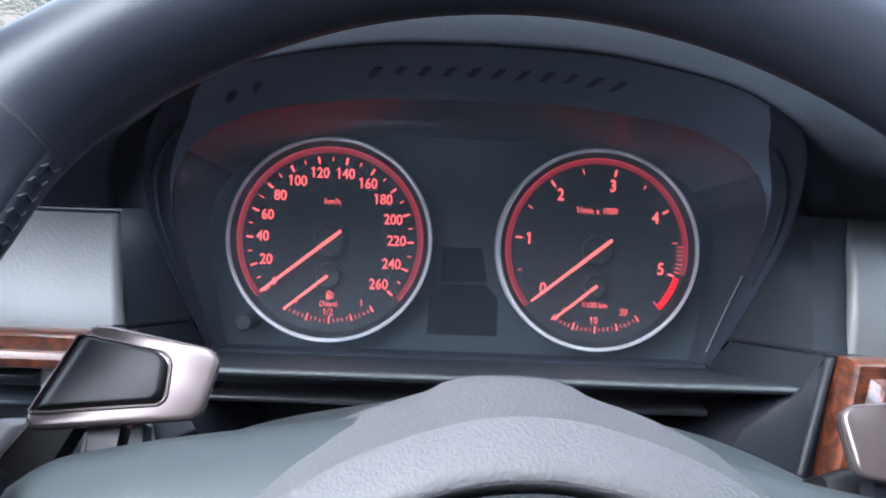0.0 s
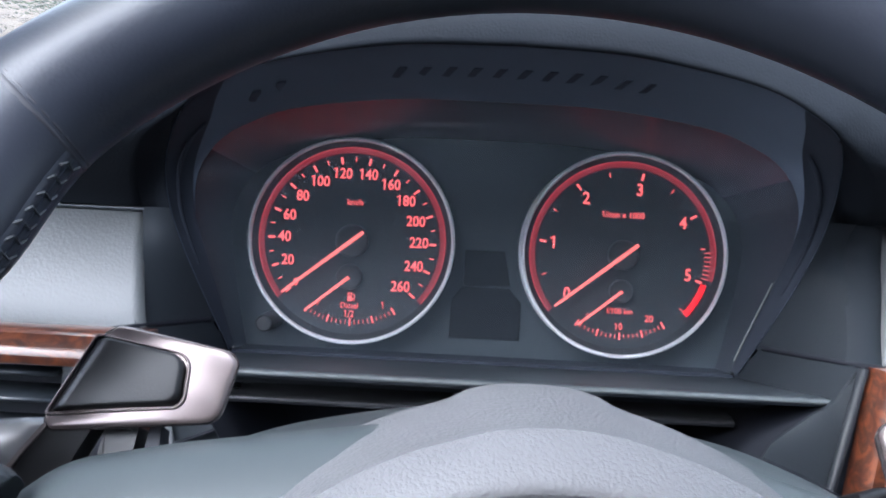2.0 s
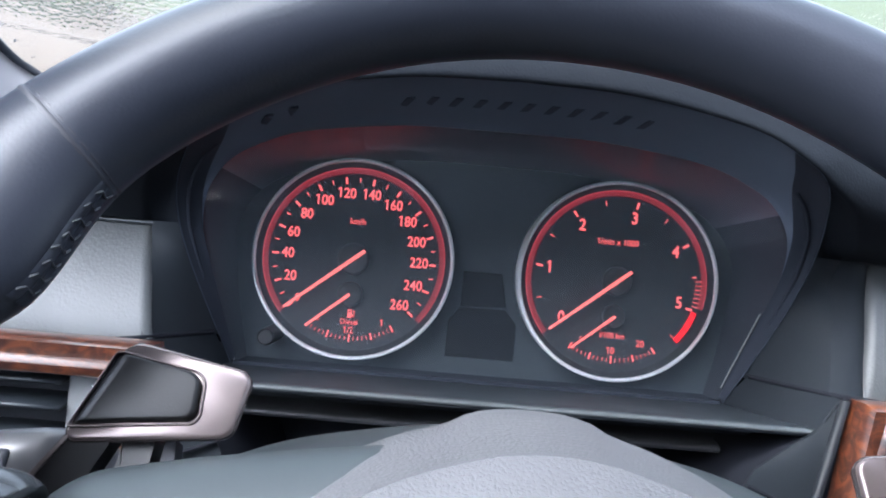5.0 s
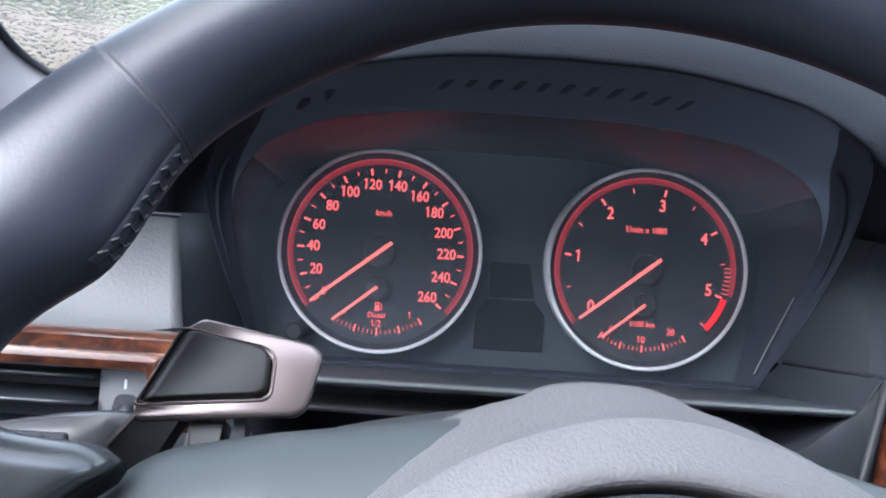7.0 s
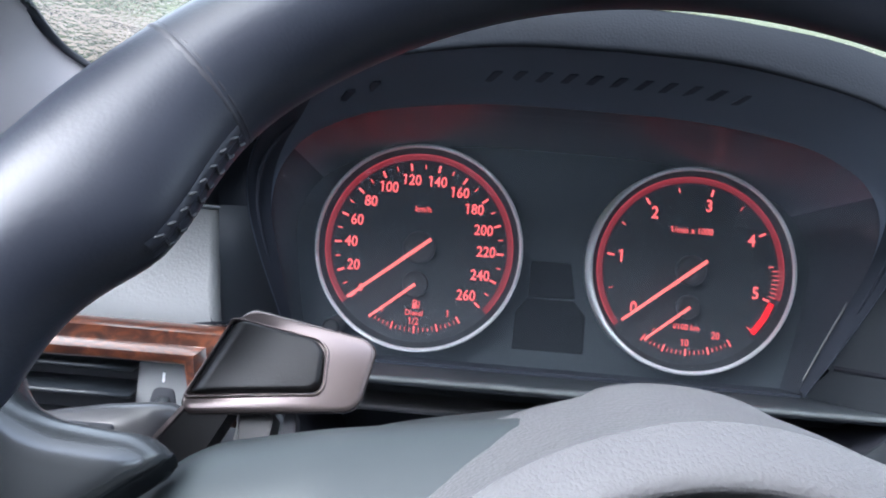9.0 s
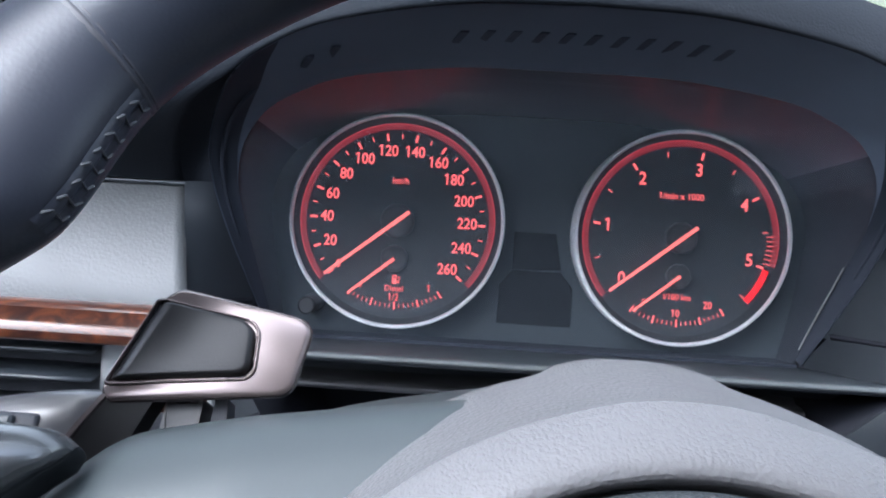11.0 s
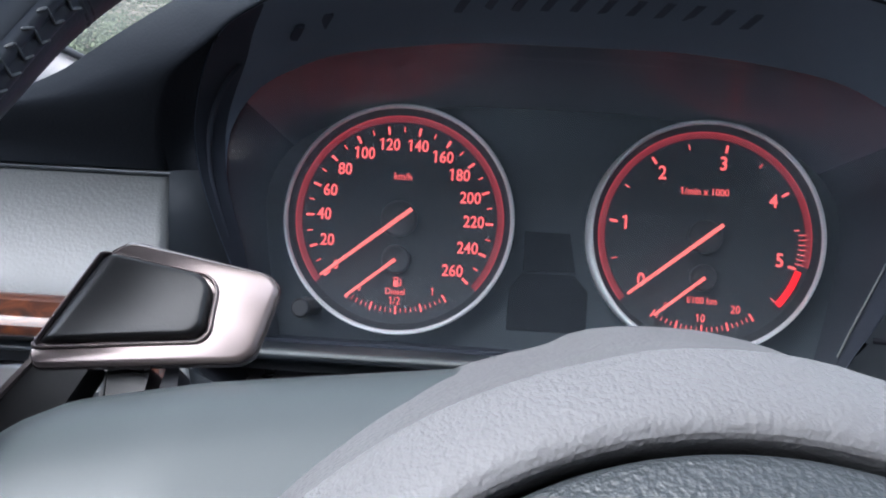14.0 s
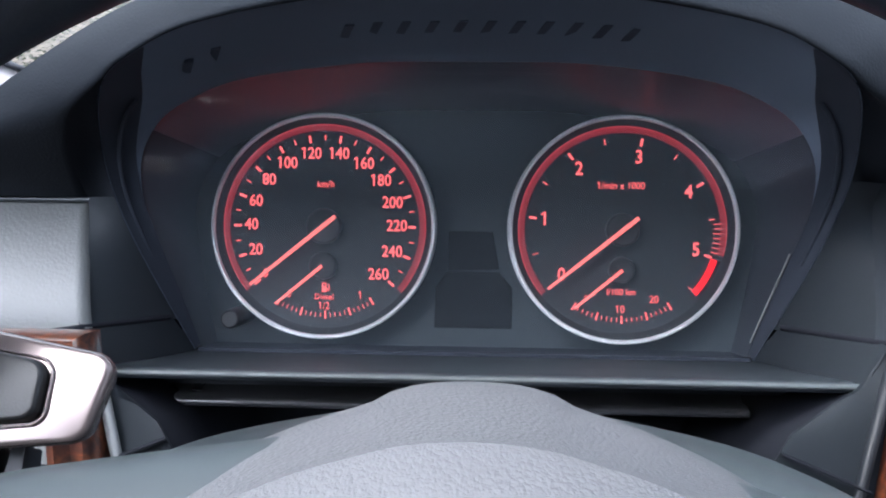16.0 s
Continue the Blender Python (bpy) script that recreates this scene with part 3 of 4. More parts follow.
for side in (-1, 1):
    out = 0.176 if side > 0 else 0.163
    inner = [(float(np.interp(f, (0, 0.3, 1), (0.1675, 0.1335, 0.090))), float(np.interp(f, (0, 0.3, 1), (-0.0850, -0.0905, -0.098))), float(np.interp(f, (0, 0.3, 1), (-0.0655, -0.0890, -0.19)))) for f in np.linspace(0, 1, 12)]
    outer = spline([(out, -0.0900, -0.0485), (out - 0.010, -0.0925, -0.100), (out - 0.020, -0.097, -0.145), (out - 0.032, -0.098, -0.19)], 12)
    bm = bmesh.new()
    loft(bm, [[tuple(Vector(p) + Vector((0.0008, 0.003, 0))), p] + [tuple(Vector(p).lerp(Vector(q), f)) for f in (0.02, 0.25, 0.5, 0.75, 1.0)] for p, q in zip(inner, outer)])
    for v in bm.verts:
        v.co.x *= side
    part("lower_frame", bm, FRAME, dashboard, auto=30)
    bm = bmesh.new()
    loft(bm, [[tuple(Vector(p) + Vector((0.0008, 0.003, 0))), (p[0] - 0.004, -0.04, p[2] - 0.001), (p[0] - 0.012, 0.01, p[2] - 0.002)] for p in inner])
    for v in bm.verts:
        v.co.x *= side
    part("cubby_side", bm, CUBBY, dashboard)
    # Satin strip along the frame's outer edge; right one darkened to stand for shade.
    bm = bmesh.new()
    a, b = Vector((out + 0.0005, -0.0925, -0.0480)), Vector((out - 0.034, -0.100, -0.19))
    loft(bm, [[tuple(p + Vector(d)) for d in ((-0.0015, 0, 0), (0, -0.0025, 0), (0.003, -0.002, 0), (0.0035, 0.004, 0))] for p in (a, a.lerp(b, 0.5), b)], closed=True, cap=True)
    for v in bm.verts:
        v.co.x *= side
    part("edge_strip", bm, BUTTON if side > 0 else VENT_GREY, dashboard, "satin grey edge strip")
    # Piece between the ledge and the hood's flank, above the frame.
    cut = []
    for t in np.linspace(0.02, 0.98, 12):
        line = [Vector(a).lerp(Vector(b), t) for a, b in zip(lip[N:], crest[N:])]
        for p, q in zip(line, line[1:]):
            if p.z >= -0.0478 > q.z:
                cut.append(p.lerp(q, (p.z + 0.0478) / (p.z - q.z)))
    cut.append(Vector((out + 0.027, -0.0800, -0.0498)))
    bm = bmesh.new()
    loft(bm, [[tuple(p + Vector((0, dy, dz))) for p in cut] for dy, dz in ((0.002, 0.0014), (-0.0040, 0.0013), (-0.0040, -0.0013), (0.002, -0.0014))])
    for v in bm.verts:
        v.co.x *= side
    part("panel_gap", bm, CUBBY, dashboard, "dark gap between the panels")
    upper = spline(cut[:-1] + [(out + 0.004, -0.0900, -0.0492)], 14)
    under = spline([(0.1480, -0.010, -0.0680), (0.158, -0.050, -0.0668), (0.1672, -0.0850, -0.0652), (out, -0.0908, -0.0488)], 14)
    bm = bmesh.new()
    loft(bm, [[tuple(Vector(p).lerp(Vector(q), f) - Vector((0, 0.0028 * (1 - f), 0))) for p, q in zip(upper, under)] for f in (0, 0.25, 0.5, 0.75, 1)])
    for v in bm.verts:
        v.co.x *= side
    part("corner_piece", bm, FRAME, dashboard)
    bm = bmesh.new()
    loft(bm, [[(0.1315, -0.0945 + dy, -0.0935 + dz), (0.150, -0.0975 + dy, -0.1005 + dz), (out - 0.010, -0.0985 + dy, -0.1075 + dz)] for dy, dz in ((0.003, 0.0007), (-0.0004, 0.0006), (-0.0004, -0.0006), (0.003, -0.0007))])
    for v in bm.verts:
        v.co.x *= side
    part("panel_gap", bm, CUBBY, dashboard)

# The panel between the hood's flank and the padded panel.
bm = bmesh.new()
rows = []
for k in range(14):
    z = 0.0225 - 0.0725 * k / 13
    line = [Vector(p) for p in crest[N:]]
    c = min(line, key=lambda p: abs(p.z - z) + (1 if p.x < 0.15 else 0))
    f = k / 13
    o = Vector((0.2075 - 0.0115 * f, -0.050 - 0.027 * f, z))
    rows.append([tuple(Vector((c.x - 0.001, c.y + 0.0005, z)).lerp(o, s) - Vector((0, 0.002 * math.sin(math.pi * s), 0))) for s in (0, 0.3, 0.6, 0.9, 1.0)] + [(o.x + 0.001, o.y + 0.02, z)])
loft(bm, rows)
part("side_panel", bm, FRAME, dashboard)
bm = bmesh.new()
loft(bm, [[(0.1790, -0.0570 + dy, 0.0215 + dz), (0.195, -0.0560 + dy, 0.0232 + dz), (0.208, -0.0530 + dy, 0.0240 + dz)] for dy, dz in ((0.004, 0.0008), (-0.0012, 0.0007), (-0.0012, -0.0007), (0.004, -0.0008))])
part("panel_gap", bm, CUBBY, dashboard)

# Lower dash body behind the trims.
for side in (-1, 1):
    bm = bmesh.new()
    box(bm, 0.175, 0.44, -0.075, 0.0, -0.30, -0.052)
    for v in bm.verts:
        v.co.x *= side
    part("lower_body", bm, BLACK, dashboard, smooth=False)
    bm = bmesh.new()
    box(bm, 0.168, 0.44, -0.045, 0.0, -0.0515, 0.020)
    for v in bm.verts:
        v.co.x *= side
    part("dash_core", bm, BLACK, dashboard, smooth=False)
    bm = bmesh.new()
    box(bm, 0.1535, 0.176, -0.018, 0.015, -0.085, -0.047)
    for v in bm.verts:
        v.co.x *= side
    part("corner_backing", bm, BLACK, dashboard, smooth=False)


def padded_panel(side, x_top, x_bottom, z_top):
    p = thing("padded_dash_panel", DASH, "light grey grained padded panel on the dashboard", "dash panel", group="padded panels beside the hood")
    bm = bmesh.new()
    rows = []
    for t in np.linspace(0, 1, 10):
        z = z_top + (-0.0485 - z_top) * t
        y = -0.051 - 0.027 * t
        x0 = x_top + (x_bottom - x_top) * t
        rows.append([(side * (x0 + (0.44 - x0) * s), y - 0.004 * math.sin(math.pi * t) ** 0.6 + (0.004 if s == 0 else 0), z) for s in (0.0, 0.006, 0.02, 0.1, 0.3, 0.6, 1.0)])
    loft(bm, rows)
    part("pad", bm, PADDED, p)
    bm = bmesh.new()
    loft(bm, [[(side * x, y, z) for x in (x_top - 0.001, 0.44)] for y, z in ((-0.046, z_top + 0.003), (-0.0535, z_top + 0.0025), (-0.0545, z_top + 0.0010), (-0.0525, z_top))])
    part("upper_edge", bm, LEDGE, p)
    return p


padded_panel(-1, 0.1862, 0.1735, 0.0100)
padded_panel(1, 0.206, 0.195, 0.0210)


# ---- wood trim and the air vent it frames ----
def wood_trim(side, out):
    w = thing("wood_trim", DASH, "glossy reddish-brown burl wood trim framing an air vent", "wood trim", group="wood trims of the dash")
    bm = bmesh.new()
    sec = [(0.000, -0.090), (0.000, -0.104), (0.0012, -0.1070), (0.0025, -0.1085), (0.0088, -0.1068), (0.0094, -0.1074), (0.0116, -0.1124), (0.0122, -0.1135), (0.0155, -0.1128), (0.0168, -0.1105), (0.0172, -0.090)]
    rings = []
    for x in np.linspace(0.44, out + 0.02, 8):
        rings.append([(side * x, y, -0.0470 - d) for d, y in sec])
    rings.append([(side * (out + d), y, -0.0470 - d) for d, y in sec])
    for z in np.linspace(-0.075, -0.20, 6):
        rings.append([(side * (out + d - 0.15 * (-0.047 - z) * (1 if side > 0 else 0.6)), y, z) for d, y in sec])
    loft(bm, rings)
    part("frame", bm, WOOD, w, auto=50)
    return w


wood_trim(-1, 0.1620)
wood_trim(1, 0.1815)

vent = thing("air_vent", DASH, "dark air vent with horizontal slats and a grey thumbwheel tab", "air vent")
bm = bmesh.new()
box(bm, -0.44, -0.176, -0.080, -0.060, -0.150, -0.063)
part("vent_body", bm, BLACK, vent, smooth=False)
for z in (-0.0705, -0.0830, -0.0985, -0.114):
    bm = bmesh.new()
    sec = [(-0.101, 0.0), (-0.1025, 0.0010), (-0.1015, 0.0024), (-0.080, 0.0052), (-0.078, 0.0035)]
    loft(bm, [[(x, y, z + d) for y, d in sec] for x in np.linspace(-0.44, -0.2055, 12)], closed=True, cap=True)
    part("slat", bm, LEDGE, vent, "dark grey slat")
bm = bmesh.new()
prism(bm, rounded([(-0.2045, -0.0655), (-0.1790, -0.0655), (-0.1790, -0.125), (-0.2045, -0.125)], 0.0015), -0.075, -0.0955, 0.0012)
tab = part("tab", bm, VENT_GREY, vent, "light grey tab beside the slats", auto=40)
bm = bmesh.new()
box(bm, -0.1930, -0.1918, -0.0962, -0.0952, -0.0750, -0.0705, bevel=0.0003)
part("white_mark", bm, MARK, tab)
bm = bmesh.new()
prism(bm, rounded([(-0.1995, -0.092), (-0.1965, -0.0775), (-0.1870, -0.0775), (-0.1840, -0.092)], 0.003), -0.080, -0.0959, 0.0002)
part("wheel_slot", bm, BLACK, tab)
bm = bmesh.new()
ring_section(bm, 0, 0, [(0.0005, -0.0035), (0.0085, -0.0035), (0.0100, -0.0025), (0.0100, 0.0025), (0.0085, 0.0035), (0.0005, 0.0035)], n=40)
wheel = part("thumbwheel", bm, LEDGE, tab)
wheel.location, wheel.rotation_euler = (-0.1915, -0.0895, -0.0895), (0, 0, radians(90))

bm = bmesh.new()
box(bm, -0.50, -0.435, -0.60, 0.16, -0.45, 0.040, bevel=0.012)
door = part("door_top", bm, DARK_SHELL, None)
door.matrix_world = DASH
tagged(door, "dark soft top of the driver's door", "door", kind="structure")
bm = bmesh.new()
loft(bm, [[tuple(Vector(o) + Vector(d)) for d in ((0, 0.02, 0.001), (0, -0.007, 0.0005), (0, -0.0105, -0.0015), (0, -0.0105, -0.0045), (0, -0.007, -0.0062), (0, 0.02, -0.006))] for o in foot[:30]])
strip = part("pillar_base_trim", bm, TRIM, None)
strip.matrix_world = DASH
tagged(strip, "light grey lip at the foot of the windscreen pillar", "trim", kind="structure")

# ---- instrument cluster ----
cluster = thing("instrument_cluster", DASH, "black instrument cluster with two red-lit round dials", "instrument cluster")
plate_edge = [(x * 0.985, 0.010, z * 0.925 - 0.001 if z > 0 else z * 1.03) for x, y, z in lens_edge]
walls = [lens_edge, [tuple(Vector(a).lerp(Vector(b), 0.5)) for a, b in zip(lens_edge, plate_edge)], plate_edge]
# The surround changes from its shaded tone to its lit tone at this height.
TURN = next(k for k, p in enumerate(lens_edge) if p[2] > 0.040)
for name, i0, i1, mat in (("inner_ceiling", TURN, len(lens_edge) - TURN, CEILING), ("inner_wall", 0, TURN + 1, WALL), ("inner_wall", len(lens_edge) - TURN - 1, len(lens_edge), WALL)):
    bm = bmesh.new()
    loft(bm, [w[i0:i1] for w in walls])
    part(name, bm, mat, cluster)
A = 0.0812
bm = bmesh.new()
bm.faces.new([bm.verts.new((x, 0.0100, z)) for x, y, z in plate_edge])
part("face_plate", bm, PLATE, cluster, smooth=False)
bm = bmesh.new()
box(bm, -0.147, 0.147, -0.012, 0.012, -0.0705, -0.0665)
part("lower_sill", bm, SLOT, cluster, smooth=False)
# Pale strip along the lens's lower corner: its chamfer's bright glint put into colour.
chamfer = [Vector(p) + Vector((-0.0024, -0.0012, 0)) for p in lens_edge[N:] if -0.060 < p[2] < -0.008]
bm = bmesh.new()
loft(bm, [[tuple(p + Vector((d, e, 0))) for d, e in ((-0.0005, 0.0004), (-0.0001, -0.0003), (0.0003, -0.0003), (0.0006, 0.0004))] for p in chamfer])
part("lens_glint", bm, VENT_GREY, cluster)

MAIN = 0.0505


def tick(bm, cx, cz, angle, r0, r1, w0, w1, y):
    a = radians(angle)
    d, s = Vector((math.cos(a), 0, math.sin(a))), Vector((-math.sin(a), 0, math.cos(a)))
    c = Vector((cx, y, cz))
    q = [c + d * r0 + s * w0 / 2, c + d * r1 + s * w1 / 2, c + d * r1 - s * w1 / 2, c + d * r0 - s * w0 / 2]
    top = [bm.verts.new(p) for p in q]
    low = [bm.verts.new(p + Vector((0, 0.0003, 0))) for p in q]
    bm.faces.new(top)
    for i in range(4):
        bm.faces.new((top[i], top[(i + 1) % 4], low[(i + 1) % 4], low[i]))


def arc_band(bm, cx, cz, r0, r1, a0, a1, y, n=60):
    loft(bm, [[(cx + r * math.cos(radians(a)), y, cz + r * math.sin(radians(a))) for a in np.linspace(a0, a1, n)] for r in (r0, r1)])


def needle(name, parent, cx, cz, angle, tail, length, w0, w1, y):
    a = radians(angle)
    d, s = Vector((math.cos(a), 0, math.sin(a))), Vector((-math.sin(a), 0, math.cos(a)))
    c = Vector((cx, y, cz))
    bm = bmesh.new()
    rings = []
    for r, w in ((-tail, w0 * 0.92), (0.0, w0), (length * 0.6, (w0 + w1) / 2), (length, w1)):
        p = c + d * r
        rings.append([tuple(p + s * w / 2), tuple(p + s * w * 0.35 + Vector((0, -0.0008, 0))), tuple(p - s * w * 0.35 + Vector((0, -0.0008, 0))), tuple(p - s * w / 2), tuple(p + Vector((0, 0.0004, 0)))])
    loft(bm, rings, closed=True, cap=True)
    return part(name, bm, RED_NEEDLE, parent, "glowing red needle", auto=30)


def dial(name, cx, label):
    bm = bmesh.new()
    disc(bm, cx, 0, 0.0600, 0.0006, 96)
    d = part(name, bm, FACE, cluster, label, smooth=False)
    bm = bmesh.new()
    ring_section(bm, cx, 0, [(0.0594, 0.0095), (0.0593, -0.0046), (0.0596, -0.0058), (0.0602, -0.0064), (0.0609, -0.0062), (0.0615, -0.0052), (0.0617, -0.0030), (0.0617, 0.0095)], n=128)
    part("chrome_ring", bm, CHROME, d, "brushed chrome ring")
    bm = bmesh.new()
    loft(bm, [[(cx + r * math.cos(2 * math.pi * i / 96), y, r * math.sin(2 * math.pi * i / 96)) for i in range(97)] for r, y in ((0.0562, 0.0003), (0.0584, -0.0016), (0.0594, -0.0044))])
    part("dark_cone", bm, FACE, d)
    return d


def hub(parent, cx, cz, r, h):
    bm = bmesh.new()
    ring_section(bm, cx, cz, [(0.0001, -h), (r * 0.80, -h), (r * 0.95, -h + 0.0008), (r, -h + 0.002), (r, 0.0008), (0.0001, 0.0008)], n=48)
    return part("hub_cap", bm, CAP, parent, "round dark grey hub cap", auto=50)


def letters(parent, name, text, size, x, z, squeeze=0.87, bold=0.0, y=0.0002, mat=None):
    bm = word_mesh(text, size, x, y, z, squeeze, bold=bold)
    if text[0] == "1":
        # The font's figure one is a bare stem: give it its flag.
        x0, z1, y0 = min(v.co.x for v in bm.verts), max(v.co.z for v in bm.verts), min(v.co.y for v in bm.verts)
        s = size
        q = [(x0 + 0.02 * s, z1), (x0 - 0.13 * s, z1 - 0.09 * s), (x0 - 0.13 * s, z1 - 0.19 * s), (x0 + 0.02 * s, z1 - 0.11 * s)]
        front, back = [bm.verts.new((a, y0, b)) for a, b in q], [bm.verts.new((a, y0 + 0.0002, b)) for a, b in q]
        bm.faces.new(front)
        for i in range(4):
            bm.faces.new((front[i], back[i], back[(i + 1) % 4], front[(i + 1) % 4]))
    return part(name, bm, mat or RED_PRINT, parent, smooth=False, recalc=False)


# Speedometer: one degree for each km/h.
speedo = dial("speedometer", -A, "black speedometer dial with red backlit numerals")
for v in range(0, 261, 10):
    bm = bmesh.new()
    if v % 20 == 0:
        tick(bm, -A, 0, 220 - v, 0.0463, MAIN, 0.0012, 0.0014, 0.0002)
    else:
        tick(bm, -A, 0, 220 - v, 0.0474, 0.0502, 0.0006, 0.0007, 0.0002)
    part("tick_mark", bm, RED_PRINT, speedo, smooth=False)
SPEED = {"0": (-0.1140, -0.0262, 0.0068), "20": (-0.1194, -0.0130, 0.0088), "40": (-0.1220, 0.0009, 0.0088), "60": (-0.1194, 0.0140, 0.0088), "80": (-0.1122, 0.0258, 0.0088), "100": (-0.1015, 0.0350, 0.0088), "120": (-0.0882, 0.0403, 0.0088), "140": (-0.0728, 0.0403, 0.0088), "160": (-0.0591, 0.0350, 0.0088), "180": (-0.0496, 0.0257, 0.0088), "200": (-0.0437, 0.0137, 0.0088), "220": (-0.0412, 0.0009, 0.0088), "240": (-0.0437, -0.0133, 0.0088), "260": (-0.0511, -0.0258, 0.0088)}
for text, (x, z, size) in SPEED.items():
    letters(speedo, "numeral", text, size, x, z, bold=0.00014)
letters(speedo, "unit_lettering", "km/h", 0.0054, -0.0806, 0.0233, 0.9)
letters(speedo, "fuel_lettering", "Diesel", 0.0048, -0.0811, -0.0388, 0.9)
letters(speedo, "numeral", "1/2", 0.0058, -0.0808, -0.0438, 0.86)
letters(speedo, "numeral", "1", 0.0060, -0.0610, -0.0377, 0.86)
letters(speedo, "numeral", "0", 0.0050, -0.1005, -0.0378, 0.86)
for cx, parent in ((-A, speedo),):
    for k in range(21):
        bm = bmesh.new()
        ang = 239.1 + (302.8 - 239.1) * k / 20
        if k % 5 == 0:
            tick(bm, cx, 0, ang, 0.0466, 0.0510, 0.0009, 0.0010, 0.0002)
        else:
            tick(bm, cx, 0, ang, 0.0478, 0.0502, 0.0004, 0.0004, 0.0002)
        part("fuel_tick", bm, RED_PRINT, parent, smooth=False)
# Fuel pump sign.
bm = bmesh.new()
for x0, x1, z0, z1 in ((-0.0022, 0.0008, -0.0026, -0.0022), (-0.0019, -0.0014, -0.0022, 0.0024), (0.0000, 0.0005, -0.0022, 0.0024), (-0.0019, 0.0005, 0.0020, 0.0025), (-0.0014, 0.0000, 0.0002, 0.0006), (-0.0019, 0.0005, -0.0022, 0.0002), (0.0005, 0.0012, -0.0010, -0.0006), (0.0010, 0.0014, -0.0020, -0.0006), (0.0014, 0.0020, -0.0022, -0.0018), (0.0018, 0.0022, -0.0020, 0.0014), (0.0012, 0.0020, 0.0012, 0.0017)):
    box(bm, -0.0804 + x0, -0.0804 + x1, 0.0001, 0.0004, -0.0336 + z0, -0.0336 + z1)
part("pump_sign", bm, RED_PRINT, speedo, smooth=False)
bm = bmesh.new()
arc_band(bm, -A, 0, 0.0526, 0.0562, -40, 220, -0.0002)
part("red_band", bm, RED_BAND, speedo, "dim red lit band")
bm = bmesh.new()
arc_band(bm, -A, 0, 0.0554, 0.0561, -40, 220, -0.0006)
part("red_line", bm, RED_LINE, speedo)
hub(speedo, -A, 0.0, 0.0098, 0.0045)
needle("needle", speedo, -A, 0.0, 219, 0.0088, 0.0512, 0.0024, 0.0015, -0.0050)
hub(speedo, -A - 0.0005, -0.0217, 0.0077, 0.0035)
needle("fuel_needle", speedo, -A - 0.0005, -0.0217, 219.5, -0.0040, 0.0330, 0.0020, 0.0013, -0.0040)

# Rev counter.
STEP = 260 / 5.5
tacho = dial("rev_counter", A, "black rev counter dial with red backlit numerals")
for k in range(12):
    bm = bmesh.new()
    ang = 220 - k * STEP / 2
    if k % 2 == 0:
        tick(bm, A, 0, ang, 0.0463, MAIN, 0.0012, 0.0014, 0.0002)
    else:
        tick(bm, A, 0, ang, 0.0470, 0.0500, 0.0005, 0.0006, 0.0002)
    part("tick_mark", bm, RED_PRINT, tacho, smooth=False)
for k in range(1, 8):
    bm = bmesh.new()
    tick(bm, A, 0, 220 - (4.5 + 0.0625 * k) * STEP, 0.0490, 0.0530, 0.0004, 0.0005, -0.0004)
    part("warning_tick", bm, RED_PRINT, tacho, smooth=False)
REV = {"0": (0.0491, -0.0245, 0.0102), "1": (0.0396, 0.0057, 0.0102), "2": (0.0577, 0.0332, 0.0102), "3": (0.0897, 0.0397, 0.0102), "4": (0.1166, 0.0212, 0.0102), "5": (0.1211, -0.0100, 0.0102)}
for text, (x, z, size) in REV.items():
    letters(tacho, "numeral", text, size, x, z, bold=0.00016)
letters(tacho, "unit_lettering", "1/min x 1000", 0.0054, 0.0808, 0.0241, 0.9)
letters(tacho, "consumption_lettering", "l/100 km", 0.0050, 0.0815, -0.0337, 0.9)
letters(tacho, "numeral", "10", 0.0060, 0.0815, -0.0430, 0.86)
letters(tacho, "numeral", "20", 0.0060, 0.0992, -0.0374, 0.86)
letters(tacho, "numeral", "0", 0.0050, 0.0625, -0.0375, 0.86)
for k in range(21):
    bm = bmesh.new()
    ang = 239.1 + (302.8 - 239.1) * k / 20
    if k % 5 == 0:
        tick(bm, A, 0, ang, 0.0466, 0.0510, 0.0009, 0.0010, 0.0002)
    else:
        tick(bm, A, 0, ang, 0.0478, 0.0502, 0.0004, 0.0004, 0.0002)
    part("consumption_tick", bm, RED_PRINT, tacho, smooth=False)
bm = bmesh.new()
arc_band(bm, A, 0, 0.0526, 0.0562, -14, 220, -0.0002)
part("red_band", bm, RED_BAND, tacho, "dim red lit band")
bm = bmesh.new()
arc_band(bm, A, 0, 0.0554, 0.0561, -14, 220, -0.0006)
part("red_line", bm, RED_LINE, tacho)
bm = bmesh.new()
arc_band(bm, A, 0, 0.0499, 0.0535, 220 - 5.52 * STEP, 220 - 5.02 * STEP, -0.0008, 20)
part("red_zone", bm, RED_ZONE, tacho, "bright red zone")
hub(tacho, A, 0.0, 0.0090, 0.0050)
needle("needle", tacho, A, 0.0, 219, 0.0102, 0.0512, 0.0024, 0.0015, -0.0056)
hub(tacho, A, -0.0217, 0.0070, 0.0040)
needle("consumption_needle", tacho, A, -0.0217, 219.5, -0.0020, 0.0330, 0.0020, 0.0013, -0.0046)

